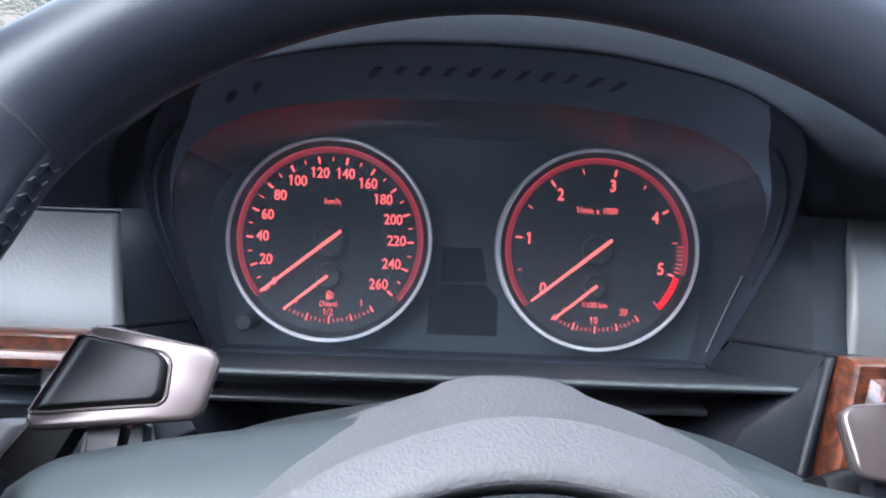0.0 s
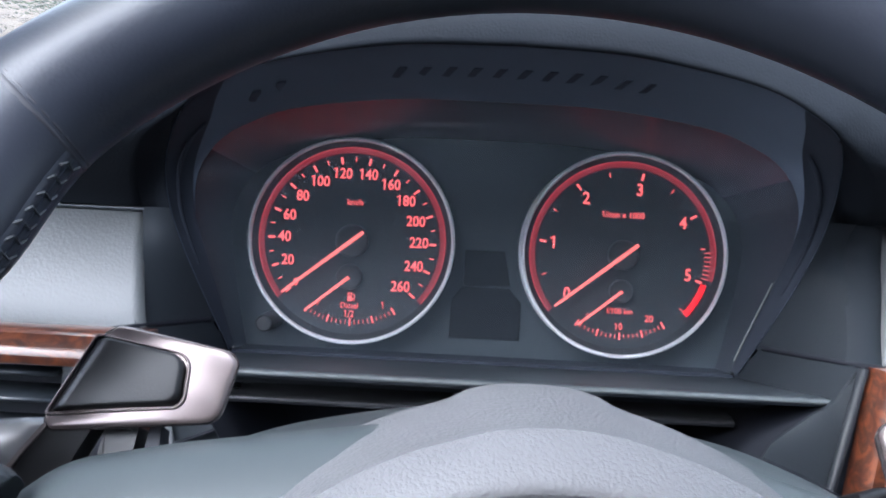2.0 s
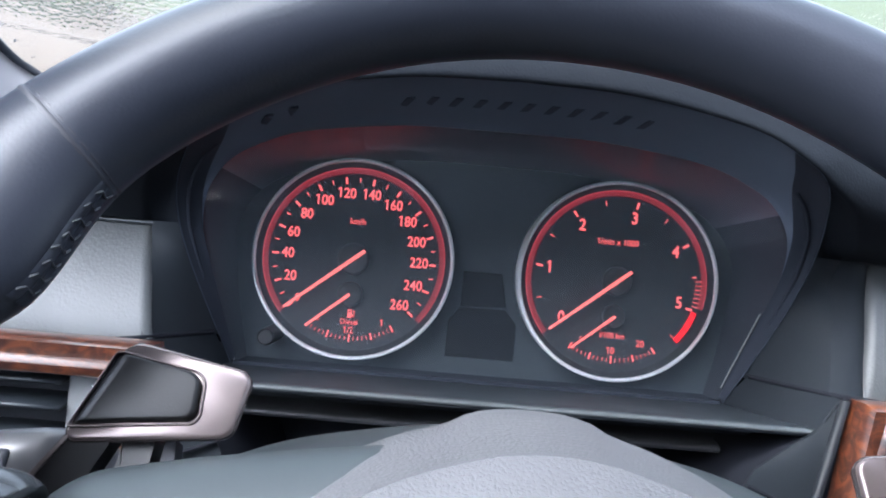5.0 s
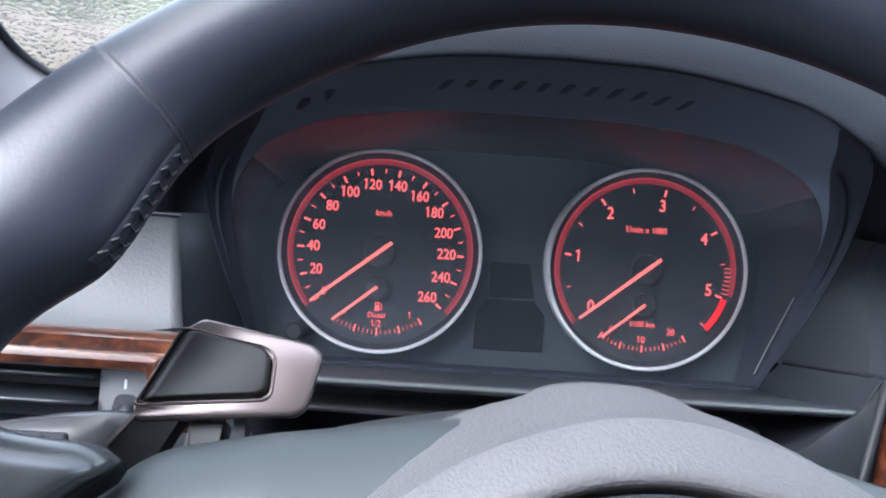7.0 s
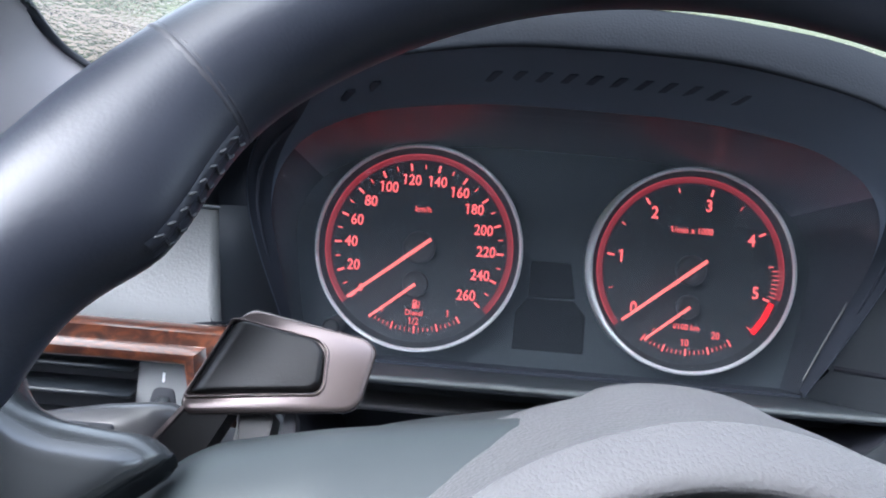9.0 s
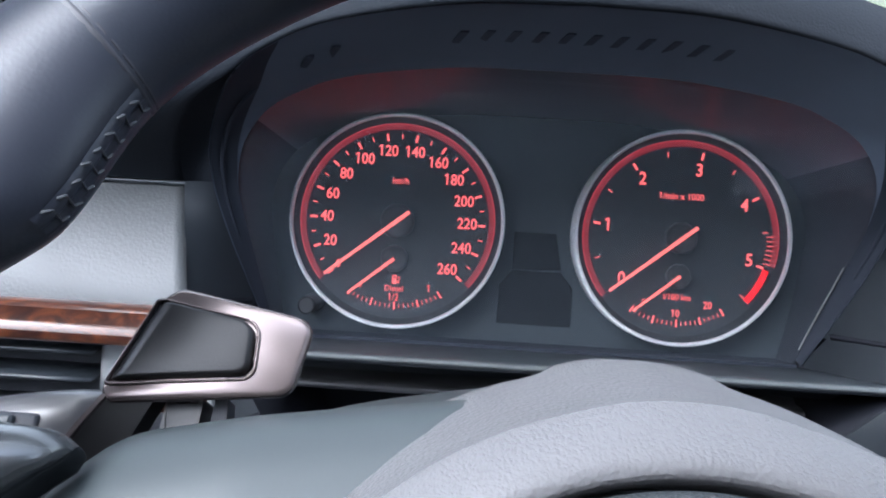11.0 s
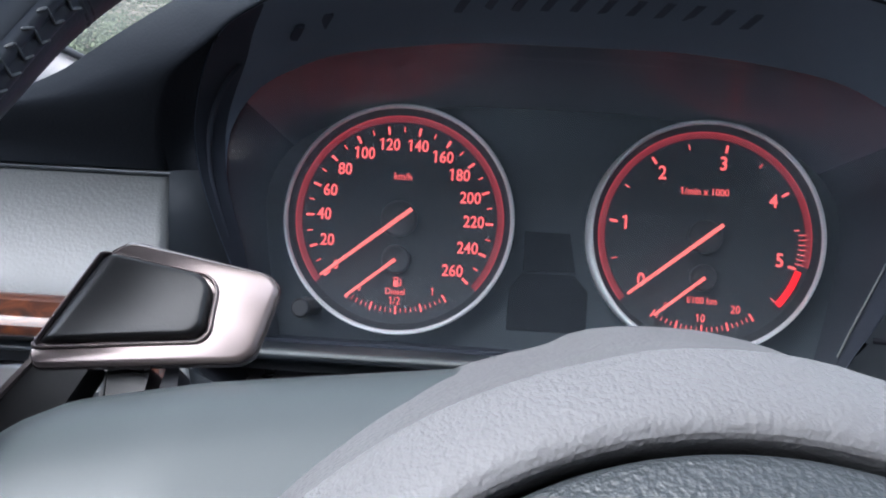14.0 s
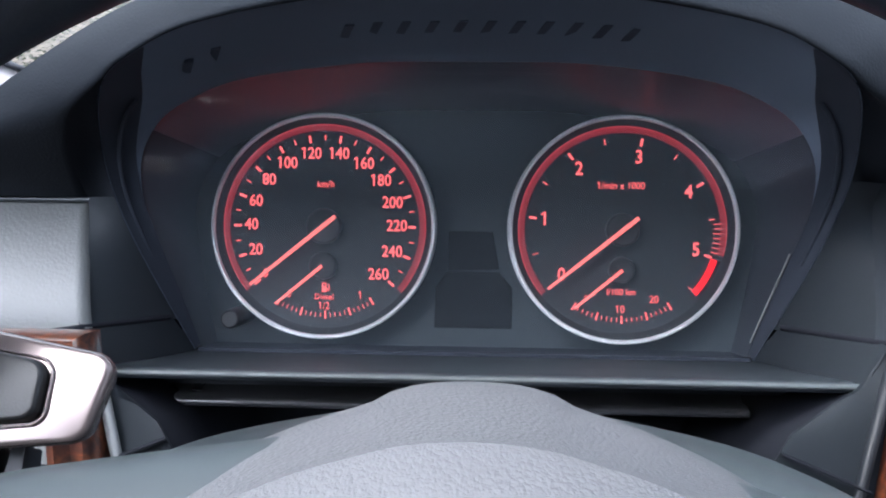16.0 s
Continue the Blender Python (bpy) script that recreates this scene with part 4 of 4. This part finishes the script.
# Two dark displays between the dials.
for outline in ([(-0.0130, -0.0018), (0.0115, -0.0018), (0.0155, -0.0228), (-0.0130, -0.0238)], [(-0.0135, -0.0245), (0.0152, -0.0245), (0.0228, -0.0330), (0.0228, -0.0560), (-0.0205, -0.0560), (-0.0200, -0.0330)]):
    bm = bmesh.new()
    prism(bm, outline, 0.0100, 0.0090, 0.0003)
    part("display", bm, SCREEN, cluster, "switched-off dark display", smooth=False)
bm = bmesh.new()
box(bm, -0.0135, 0.0155, 0.0084, 0.0098, -0.0244, -0.0240)
part("display_bar", bm, LEDGE, cluster, smooth=False)
# Reset button at the lower left.
bm = bmesh.new()
ring_section(bm, -0.1268, -0.0497, [(0.0001, -0.022), (0.0040, -0.022), (0.0050, -0.021), (0.0052, -0.010), (0.0052, 0.010), (0.0001, 0.010)], n=32)
part("reset_button", bm, BUTTON, cluster, "small round reset button", auto=25)
# The lens: a pane that leans towards the driver at its top.
bm = bmesh.new()
half = lens_edge[N - 1 :]
rows = []
for k in range(0, N, 3):
    x, y, z = half[k]
    rows.append([(x * s * 0.995, y + 0.008 * (1 - s * s) * max(0.0, min(1.0, (0.072 - z) / 0.06)), z - 0.0006) for s in np.linspace(-1, 1, 33)])
loft(bm, rows)
lens = part("lens", bm, LENS, cluster, "clear plastic lens over the dials")
lens.visible_shadow = False

# ---- steering wheel ----
def thumb_grip(deg):
    """How far the thumb grips swell inward: a long rise from the top of the rim and a quick fall to the spokes."""
    d = abs((deg - 90 + 180) % 360 - 180) - 61.0
    return math.exp(-((d / (10.0 if d < 0 else 6.5)) ** 2))


sw = thing("steering_wheel", WHEEL, "black leather steering wheel with a grey hub and shift paddles", "steering wheel")
def swell(deg):
    """Depth of the rim's inner side beyond a round section: slim over the top, full at the thumb grips."""
    return 0.0015 + 0.0105 * thumb_grip(deg) - 0.0025 * math.exp(-((((deg - 90 + 180) % 360 - 180) / 32.0) ** 4))


R, r = 0.179, 0.0168
bm = bmesh.new()
rings = []
for i in range(240):
    a = 2 * math.pi * i / 240
    deg = math.degrees(a)
    grip = thumb_grip(deg)
    row = []
    for j in range(28):
        b = 2 * math.pi * j / 28
        inner = max(0.0, -math.cos(b))
        rr = R + r * math.cos(b) - swell(deg) * inner
        row.append((rr * math.cos(a), (r * 1.02 + 0.001 * grip) * math.sin(b), rr * math.sin(a)))
    rings.append(row)
rings.append(rings[0])
loft(bm, rings, closed=True)
bmesh.ops.remove_doubles(bm, verts=bm.verts, dist=1e-7)
rim = part("rim", bm, RIM_LEATHER, sw, "worn black leather rim")
for deg in (41.0, 139.0):
    bm = bmesh.new()
    a = radians(deg)
    t = Vector((-math.sin(a), 0, math.cos(a)))
    e1 = Vector((math.cos(a), 0, math.sin(a)))
    grip = thumb_grip(deg)
    rows = []
    for j in range(49):
        b = 2 * math.pi * j / 48
        row = []
        for q, w in ((-0.0008, -0.0016), (-0.0001, -0.0009), (-0.00005, -0.0004), (-0.0006, 0.0), (0.0002, 0.0004), (0.0002, 0.0012), (-0.0008, 0.0040)):
            rr = R + (r + q) * math.cos(b) - swell(deg) * max(0.0, -math.cos(b))
            row.append(tuple(e1 * rr + Vector((0, ((r + q) * 1.02 + 0.001 * grip) * math.sin(b), 0)) + t * w))
        rows.append(row)
    loft(bm, rows)
    part("leather_seam", bm, SEAM, rim)
# Laced stitching on the inner side of the rim: two rails of short stitches with threads crossing between them.
rng = random.Random(4)


def on_rim(deg, b, lift=0.0):
    a = radians(deg)
    grip = thumb_grip(deg)
    rr = R + (r + lift) * math.cos(b) - swell(deg) * max(0.0, -math.cos(b))
    return Vector((rr * math.cos(a), ((r + lift) * 1.02 + 0.001 * grip) * math.sin(b), rr * math.sin(a)))


def stitch(p, q, thick):
    """A short plump thread from p to q, sunk at both ends."""
    bm = bmesh.new()
    d = (q - p).normalized()
    u = d.orthogonal().normalized()
    w = d.cross(u)
    rings = []
    for t, k in ((0, 0.35), (0.12, 0.8), (0.35, 1.0), (0.65, 1.0), (0.88, 0.8), (1, 0.35)):
        c = p.lerp(q, t)
        rings.append([tuple(c + (u * math.cos(e) + w * math.sin(e)) * thick * k) for e in (0, 1.047, 2.094, 3.142, 4.189, 5.236)])
    loft(bm, rings, closed=True, cap=True)
    part("stitch", bm, THREAD, rim)


for g0, g1 in ((139.5, 152.5), (27.5, 40.5)):
    n_laces = int((g1 - g0) / 1.55)
    bm = bmesh.new()
    loft(bm, [[tuple(on_rim(g0 + (g1 - g0) * k / 60, math.pi + b, q)) for k in range(61)] for b, q in ((-0.13, 0.0001), (-0.09, 0.0004), (-0.01, 0.0004), (0.05, -0.0001), (0.07, 0.0001), (0.13, 0.0006), (0.22, 0.0005), (0.27, 0.0001))])
    part("lacing_seam", bm, RIM_LEATHER, rim, "raised laced leather seam")
    for k in range(n_laces):
        deg = g0 + 1.55 * k + rng.uniform(-0.1, 0.1)
        j = [rng.uniform(-0.03, 0.03) for _ in range(4)]
        stitch(on_rim(deg, math.pi - 0.10 + j[0], 0.0004), on_rim(deg + 0.8, math.pi - 0.02 + j[1], 0.0005), 0.00045)
        stitch(on_rim(deg + 0.5, math.pi + 0.16 + j[2], 0.0007), on_rim(deg + 1.3, math.pi + 0.24 + j[3], 0.0004), 0.00045)
        stitch(on_rim(deg + 0.75, math.pi - 0.03 + j[1], 0.0006), on_rim(deg + 0.55, math.pi + 0.17 + j[2], 0.0004), 0.00034)

# Hub: a padded ring round the airbag cover, with the shoulder behind it.
CZ = -0.048


def turned(bm, profile, a0=0, a1=360, n=144, wave=None):
    rows = []
    for i in range(n + 1):
        a = radians(a0 + (a1 - a0) * i / n)
        rows.append([((q + (wave(math.degrees(a), q) if wave else 0)) * math.cos(a), y, CZ + (q + (wave(math.degrees(a), q) if wave else 0)) * math.sin(a)) for q, y in profile])
    loft(bm, rows)
    if abs(a1 - a0) >= 359.9:
        bmesh.ops.remove_doubles(bm, verts=bm.verts, dist=1e-7)


def shoulder(deg, q):
    if q < 0.088:
        return 0.0
    d = abs((deg - 90 + 180) % 360 - 180)
    k = (q - 0.088) / 0.027
    return k * (0.0035 * max(0.0, 1 - (d / 13.0) ** 4) + (0.004 if deg > 90 else 0.0025) * min(1, max(0, (d - 25) / 30)))


bm = bmesh.new()
roll = [(q, y) for q, y, _ in spline([(0.0776, 0.018, 0), (0.0776, 0.0105, 0), (0.0778, 0.0082, 0), (0.0784, 0.0069, 0), (0.0796, 0.0061, 0), (0.0818, 0.0060, 0), (0.0850, 0.0071, 0), (0.0882, 0.0090, 0), (0.0912, 0.0113, 0), (0.0937, 0.0134, 0)], 30)]
turned(bm, roll + [(0.0955, 0.0192), (0.1005, 0.0305), (0.1070, 0.0440), (0.1120, 0.0560), (0.1140, 0.0620), (0.1146, 0.0655), (0.1138, 0.0685), (0.1040, 0.0720)], wave=shoulder)
part("hub_ring", bm, HUB_GRAIN, sw, "light grey grained hub surround", auto=20)
bm = bmesh.new()
turned(bm, [(0.0782, 0.0175), (0.0750, 0.0175)])
part("hub_groove", bm, BLACK, sw)
bm = bmesh.new()
turned(bm, [(0.0761, 0.0180), (0.0761, 0.0078), (0.0758, 0.0064), (0.0750, 0.0052), (0.0738, 0.0043), (0.070, 0.0022), (0.062, -0.0008), (0.050, -0.0036), (0.034, -0.0058), (0.015, -0.0068), (0.0002, -0.0070)])
part("airbag_cover", bm, AIRBAG, sw, "round dark grained airbag cover", auto=60)
# Wide spoke body behind the hub.
bm = bmesh.new()
rows = []
for x in np.linspace(-0.145, 0.145, 80):
    ax = abs(x)
    u = 0.0592 - 0.16 * ax**1.35 * 2.1
    turn = min(1.0, max(0.0, (x - 0.015) / 0.08))
    u -= 0.0095 * turn * turn * (3 - 2 * turn)
    drop = max(0, (ax - 0.118) / 0.027) ** 2
    prof = [(0.080, u - 0.020), (0.064, u - 0.0045), (0.056, u - 0.0006), (0.050, u), (0.044, u - 0.0012), (0.037, u - 0.0048), (0.030, u - 0.0115), (0.0255, u - 0.020), (0.0225, u - 0.032), (0.021, u - 0.050), (0.024, u - 0.075), (0.032, u - 0.098), (0.05, u - 0.112)]
    back = 0.010 * max(0.0, 1 - (ax / 0.095) ** 2)
    rows.append([(x, w + 0.012 * drop + back, q - 0.010 * drop) for w, q in prof])
loft(bm, rows, closed=True, cap=True)
part("spoke_pad", bm, DOME, sw, "smooth grey spoke body", auto=60)
for side in (-1, 1):
    # Leather-wrapped end of the spoke at the rim, with a rolled upper edge.
    bm = bmesh.new()
    rows = []
    stations = spline([(0.1660, 0.062, 0.003), (0.1632, 0.0515, 0.007), (0.1600, 0.0432, 0.010), (0.1560, 0.0375, 0.013), (0.1505, 0.0350, 0.0165), (0.1440, 0.0346, 0.0195), (0.137, 0.0346, 0.0225), (0.131, 0.0352, 0.0255), (0.1258, 0.0356, 0.028)], 30)
    for k, (x, top, ym) in enumerate(stations):
        d = 0.0105 * (1 if k < 24 else math.sqrt(max(0.03, 1 - ((k - 23) / 6.3) ** 2)))
        sec = [(ym + d * math.cos(q), top - 0.0105 + d * math.sin(q)) for q in np.linspace(0, math.pi, 13)]
        sec += [(ym - d * 1.05, top - 0.030), (ym - d * 0.4, top - 0.075), (ym + d * 0.6, top - 0.075), (ym + d * 1.05, top - 0.030)]
        top, sec = (top - 0.008, [(y, z - 0.008) for y, z in sec]) if side > 0 else (top, sec)
        rows.append([(side * (x + 1.25 * max(0.0, top - d - z)), y, z) for y, z in sec])
    loft(bm, rows, closed=True, cap=True)
    part("spoke_end", bm, SPOKE, sw, "smooth grey spoke end", auto=80)
    # Key on the spoke body.
    sink = 0.009 if side > 0 else 0.0
    bm = bmesh.new()
    prism(bm, [(x, z - sink) for x, z in rounded([(side * 0.116, 0.0125), (side * 0.094, 0.0125), (side * 0.090, 0.002), (side * 0.090, -0.010), (side * 0.118, -0.010)], 0.003)], 0.030, 0.0225, 0.0006)
    part("key_gap", bm, BLACK, sw)
    bm = bmesh.new()
    prism(bm, [(x, z - sink) for x, z in rounded([(side * 0.1148, 0.0112), (side * 0.0948, 0.0112), (side * 0.0912, 0.002), (side * 0.0912, -0.009), (side * 0.1168, -0.009)], 0.003)], 0.030, 0.0215, 0.0010)
    part("key", bm, DOME, sw, "grey spoke key")


def paddle(side):
    out = rounded([(-0.1259, 0.0742), (-0.1216, 0.0775), (-0.1160, 0.0766), (-0.0880, 0.0712), (-0.0851, 0.0680), (-0.0882, 0.0522), (-0.0910, 0.0501), (-0.1345, 0.0458), (-0.1367, 0.0482), (-0.1357, 0.0515)], 0.0018, 3)
    ins = rounded([(-0.1346, 0.0512), (-0.1262, 0.0724), (-0.1245, 0.0726), (-0.1018, 0.0688), (-0.0992, 0.0660), (-0.0990, 0.0560), (-0.1008, 0.0540), (-0.1335, 0.0508)], 0.0018, 3)
    turn = Matrix.Rotation(radians(-5.2), 2) if side > 0 else Matrix.Identity(2)

    def flip(pts):
        return [tuple(turn @ Vector((-side * x, z)) + (Vector((0.005, -0.002)) if side > 0 else Vector((0, 0)))) for x, z in pts]

    bm = bmesh.new()
    ox, oz = sum(p[0] for p in out) / len(out), sum(p[1] for p in out) / len(out)

    def layer(y, k):
        return [(x, y, z) for x, z in flip([(ox + (x - ox) * k, oz + (z - oz) * (2 * k - 1)) for x, z in out])]

    loft(bm, [layer(0.0585, 0.86), layer(0.0545, 0.96), layer(0.0515, 0.995), layer(0.0502, 1.0), layer(0.0490, 0.99), layer(0.0483, 0.968), layer(0.0481, 0.95)], closed=True, cap=True)
    shell = part("paddle", bm, SILVER, sw, "satin silver shift paddle", auto=50)
    bm = bmesh.new()
    prism(bm, flip(ins), 0.053, 0.0481, 0.0)
    part("paddle_gap", bm, BLACK, shell, smooth=False)
    bm = bmesh.new()
    ix, iz = sum(p[0] for p in ins) / len(ins), sum(p[1] for p in ins) / len(ins)
    loft(bm, [[(x, y, z) for x, z in flip([(ix + (x - ix) * k, iz + (z - iz) * (1.6 * k - 0.6)) for x, z in ins])] for y, k in ((0.0495, 1.075), (0.0476, 1.06), (0.0470, 1.045), (0.0470, 1.03), (0.0476, 1.012), (0.0500, 1.0))], closed=True)
    part("insert_bezel", bm, SILVER, shell)
    cx, cz = sum(p[0] for p in ins) / len(ins), sum(p[1] for p in ins) / len(ins)
    bm = bmesh.new()
    def pad(y, k, lean):
        return [(x, y, z) for x, z in flip([(cx + (x - cx) * k + lean * max(0.0, min(1.0, (-0.112 - x) / 0.015)), cz + (z - cz) * (1.6 * k - 0.6)) for x, z in ins])]

    loft(bm, [pad(0.053, 0.975, 0), pad(0.0480, 0.975, 0), pad(0.0455, 0.965, 0.0022), pad(0.0448, 0.94, 0.0032), pad(0.0446, 0.90, 0.0036)], closed=True, cap=True)
    part("paddle_insert", bm, RUBBER, shell, "dark rubber insert", auto=50)
    s = -side
    bm = bmesh.new()
    rows = [[(s * x, y, z - (0.010 if side > 0 else 0)) for x, y, z in q] for q in (
        [(-0.1350, 0.0495, 0.0475), (-0.1225, 0.050, 0.0485), (-0.1225, 0.058, 0.0485), (-0.1350, 0.058, 0.0475)],
        [(-0.1410, 0.0515, 0.0400), (-0.1265, 0.052, 0.0410), (-0.1265, 0.060, 0.0410), (-0.1410, 0.060, 0.0400)],
        [(-0.1480, 0.0540, 0.0290), (-0.1330, 0.056, 0.0290), (-0.1330, 0.066, 0.0290), (-0.1480, 0.066, 0.0290)])]
    loft(bm, rows, closed=True, cap=True)
    part("paddle_arm", bm, RUBBER, shell, "black paddle arm", auto=40)
    bm = bmesh.new()
    rows = [[(s * (x + dx), y + dy, z - (0.010 if side > 0 else 0)) for dx, dy in ((-0.0014, 0.0002), (-0.0008, -0.0010), (0.0006, -0.0010), (0.0010, 0.0002), (0.0, 0.004), (-0.0014, 0.004))] for x, y, z in ((-0.1350, 0.0495, 0.0478), (-0.1410, 0.0515, 0.0400), (-0.1480, 0.0540, 0.0290))]
    loft(bm, rows, closed=True, cap=True)
    part("arm_edge", bm, SILVER, shell, auto=60)
    dz = -0.010 if side > 0 else 0.0
    bm = bmesh.new()
    prism(bm, rounded([(s * -0.1215, 0.0500 + dz), (s * -0.1120, 0.0500 + dz), (s * -0.1125, 0.0385 + dz), (s * -0.1220, 0.0385 + dz)], 0.0012), 0.0660, 0.0550, 0.0020)
    part("bracket", bm, RUBBER, shell, "black paddle bracket", auto=40)
    bm = bmesh.new()
    prism(bm, rounded([(s * -0.1092, 0.0505 + dz), (s * -0.1062, 0.0505 + dz), (s * -0.1055, 0.0440 + dz), (s * -0.1078, 0.0385 + dz), (s * -0.1100, 0.0385 + dz)], 0.0008), 0.0640, 0.0560, 0.0006)
    part("clip", bm, BLACK, shell, "small black clip", auto=40)
    return shell


paddle(-1)
paddle(1)

# ---- indicator stalk behind the wheel ----
stalk = thing("indicator_stalk", WHEEL, "dark grey indicator stalk with a small printed key", "control stalk")
bm = bmesh.new()
rows = []
for x, top, low, y0, y1 in ((-0.205, 0.040, 0.026, 0.076, 0.084), (-0.190, 0.0475, 0.026, 0.072, 0.088), (-0.178, 0.0495, 0.028, 0.070, 0.090), (-0.164, 0.0520, 0.031, 0.069, 0.092), (-0.152, 0.0535, 0.035, 0.069, 0.094), (-0.146, 0.0540, 0.045, 0.070, 0.094), (-0.142, 0.0530, 0.050, 0.072, 0.092)):
    b = 0.0025
    rows.append([(x, y0 + b, top), (x, y0, top - b), (x, y0, low + b), (x, y0 + b, low), (x, y1, low), (x, y1, top)])
loft(bm, rows, closed=True, cap=True)
part("stalk_body", bm, STALK, stalk, auto=60)
bm = bmesh.new()
loft(bm, [[(-0.152, y, z) for y, z in ((0.082, 0.052), (0.082, 0.036), (0.095, 0.036), (0.095, 0.052))], [(-0.06, y, z) for y, z in ((0.085, 0.045), (0.085, 0.015), (0.11, 0.015), (0.11, 0.045))]], closed=True, cap=True)
part("stalk_arm", bm, BLACK, stalk)
bm = bmesh.new()
box(bm, -0.186, -0.160, 0.0675, 0.075, 0.031, 0.0455, bevel=0.0012)
part("key_recess", bm, BLACK, stalk)
bm = bmesh.new()
box(bm, -0.185, -0.166, 0.0655, 0.075, 0.0315, 0.0445, bevel=0.0012)
part("key", bm, LEDGE, stalk)
bm = bmesh.new()
box(bm, -0.181, -0.170, 0.0650, 0.0658, 0.0350, 0.0372)
part("key_print", bm, MARK, stalk, smooth=False)

# ---- second stalk, on the passenger's side ----
wiper = thing("wiper_stalk", WHEEL, "dark grey wiper stalk with a white printed sign", "control stalk")
bm = bmesh.new()
rows = []
for x, top, low, y0, y1 in ((0.100, 0.0440, 0.026, 0.071, 0.090), (0.106, 0.0460, 0.024, 0.070, 0.092), (0.140, 0.0480, 0.024, 0.070, 0.092), (0.175, 0.0450, 0.024, 0.073, 0.088), (0.200, 0.0380, 0.026, 0.076, 0.084)):
    b = 0.0025
    rows.append([(x, y0 + b, top), (x, y0, top - b), (x, y0, low + b), (x, y0 + b, low), (x, y1, low), (x, y1, top)])
loft(bm, rows, closed=True, cap=True)
part("stalk_body", bm, RUBBER, wiper, auto=60)
bm = bmesh.new()
loft(bm, [[(0.104, y, z) for y, z in ((0.082, 0.043), (0.082, 0.030), (0.095, 0.030), (0.095, 0.043))], [(0.06, y, z) for y, z in ((0.085, 0.040), (0.085, 0.015), (0.11, 0.015), (0.11, 0.040))]], closed=True, cap=True)
part("stalk_arm", bm, BLACK, wiper)
bm = bmesh.new()
for x0, x1, z0, z1 in ((0.1120, 0.1126, 0.0365, 0.0405), (0.1120, 0.1148, 0.0402, 0.0408), (0.1142, 0.1148, 0.0365, 0.0390), (0.1120, 0.1148, 0.0362, 0.0368)):
    box(bm, x0, x1, 0.0690, 0.0702, z0, z1)
part("sign_print", bm, MARK, wiper, "white printed sign", smooth=False)

# ---- column shroud behind the hub: a smooth arch that rises towards the dash ----
arch = [(0, 0.081, 0), (0.030, 0.0790, 0), (0.055, 0.0751, 0), (0.085, 0.0686, 0), (0.106, 0.0608, 0), (0.122, 0.0525, 0), (0.133, 0.042, 0), (0.139, 0.022, 0), (0.140, -0.06, 0)]
arch = [(-x, z) for x, z, _ in spline(arch, 36)[:0:-1]] + [(x, z) for x, z, _ in spline(arch, 36)]
bm = bmesh.new()
rows = []
for y, rise, narrow in ((0.084, -0.034, 0.90), (0.086, -0.028, 0.93), (0.092, -0.0205, 0.96), (0.102, -0.0130, 0.98), (0.116, -0.0068, 0.99), (0.130, -0.0024, 1.0), (0.143, 0.0008, 1.0), (0.158, 0.0022, 1.0), (0.180, 0.0020, 0.99), (0.210, -0.002, 0.97)):
    rows.append([(x * narrow, y, z + rise) for x, z in arch])
loft(bm, rows)
shroud = part("column_shroud", bm, DOME, None)
shroud.matrix_world = WHEEL.copy()
tagged(shroud, "smooth dark grey shroud of the steering column", "column shroud")
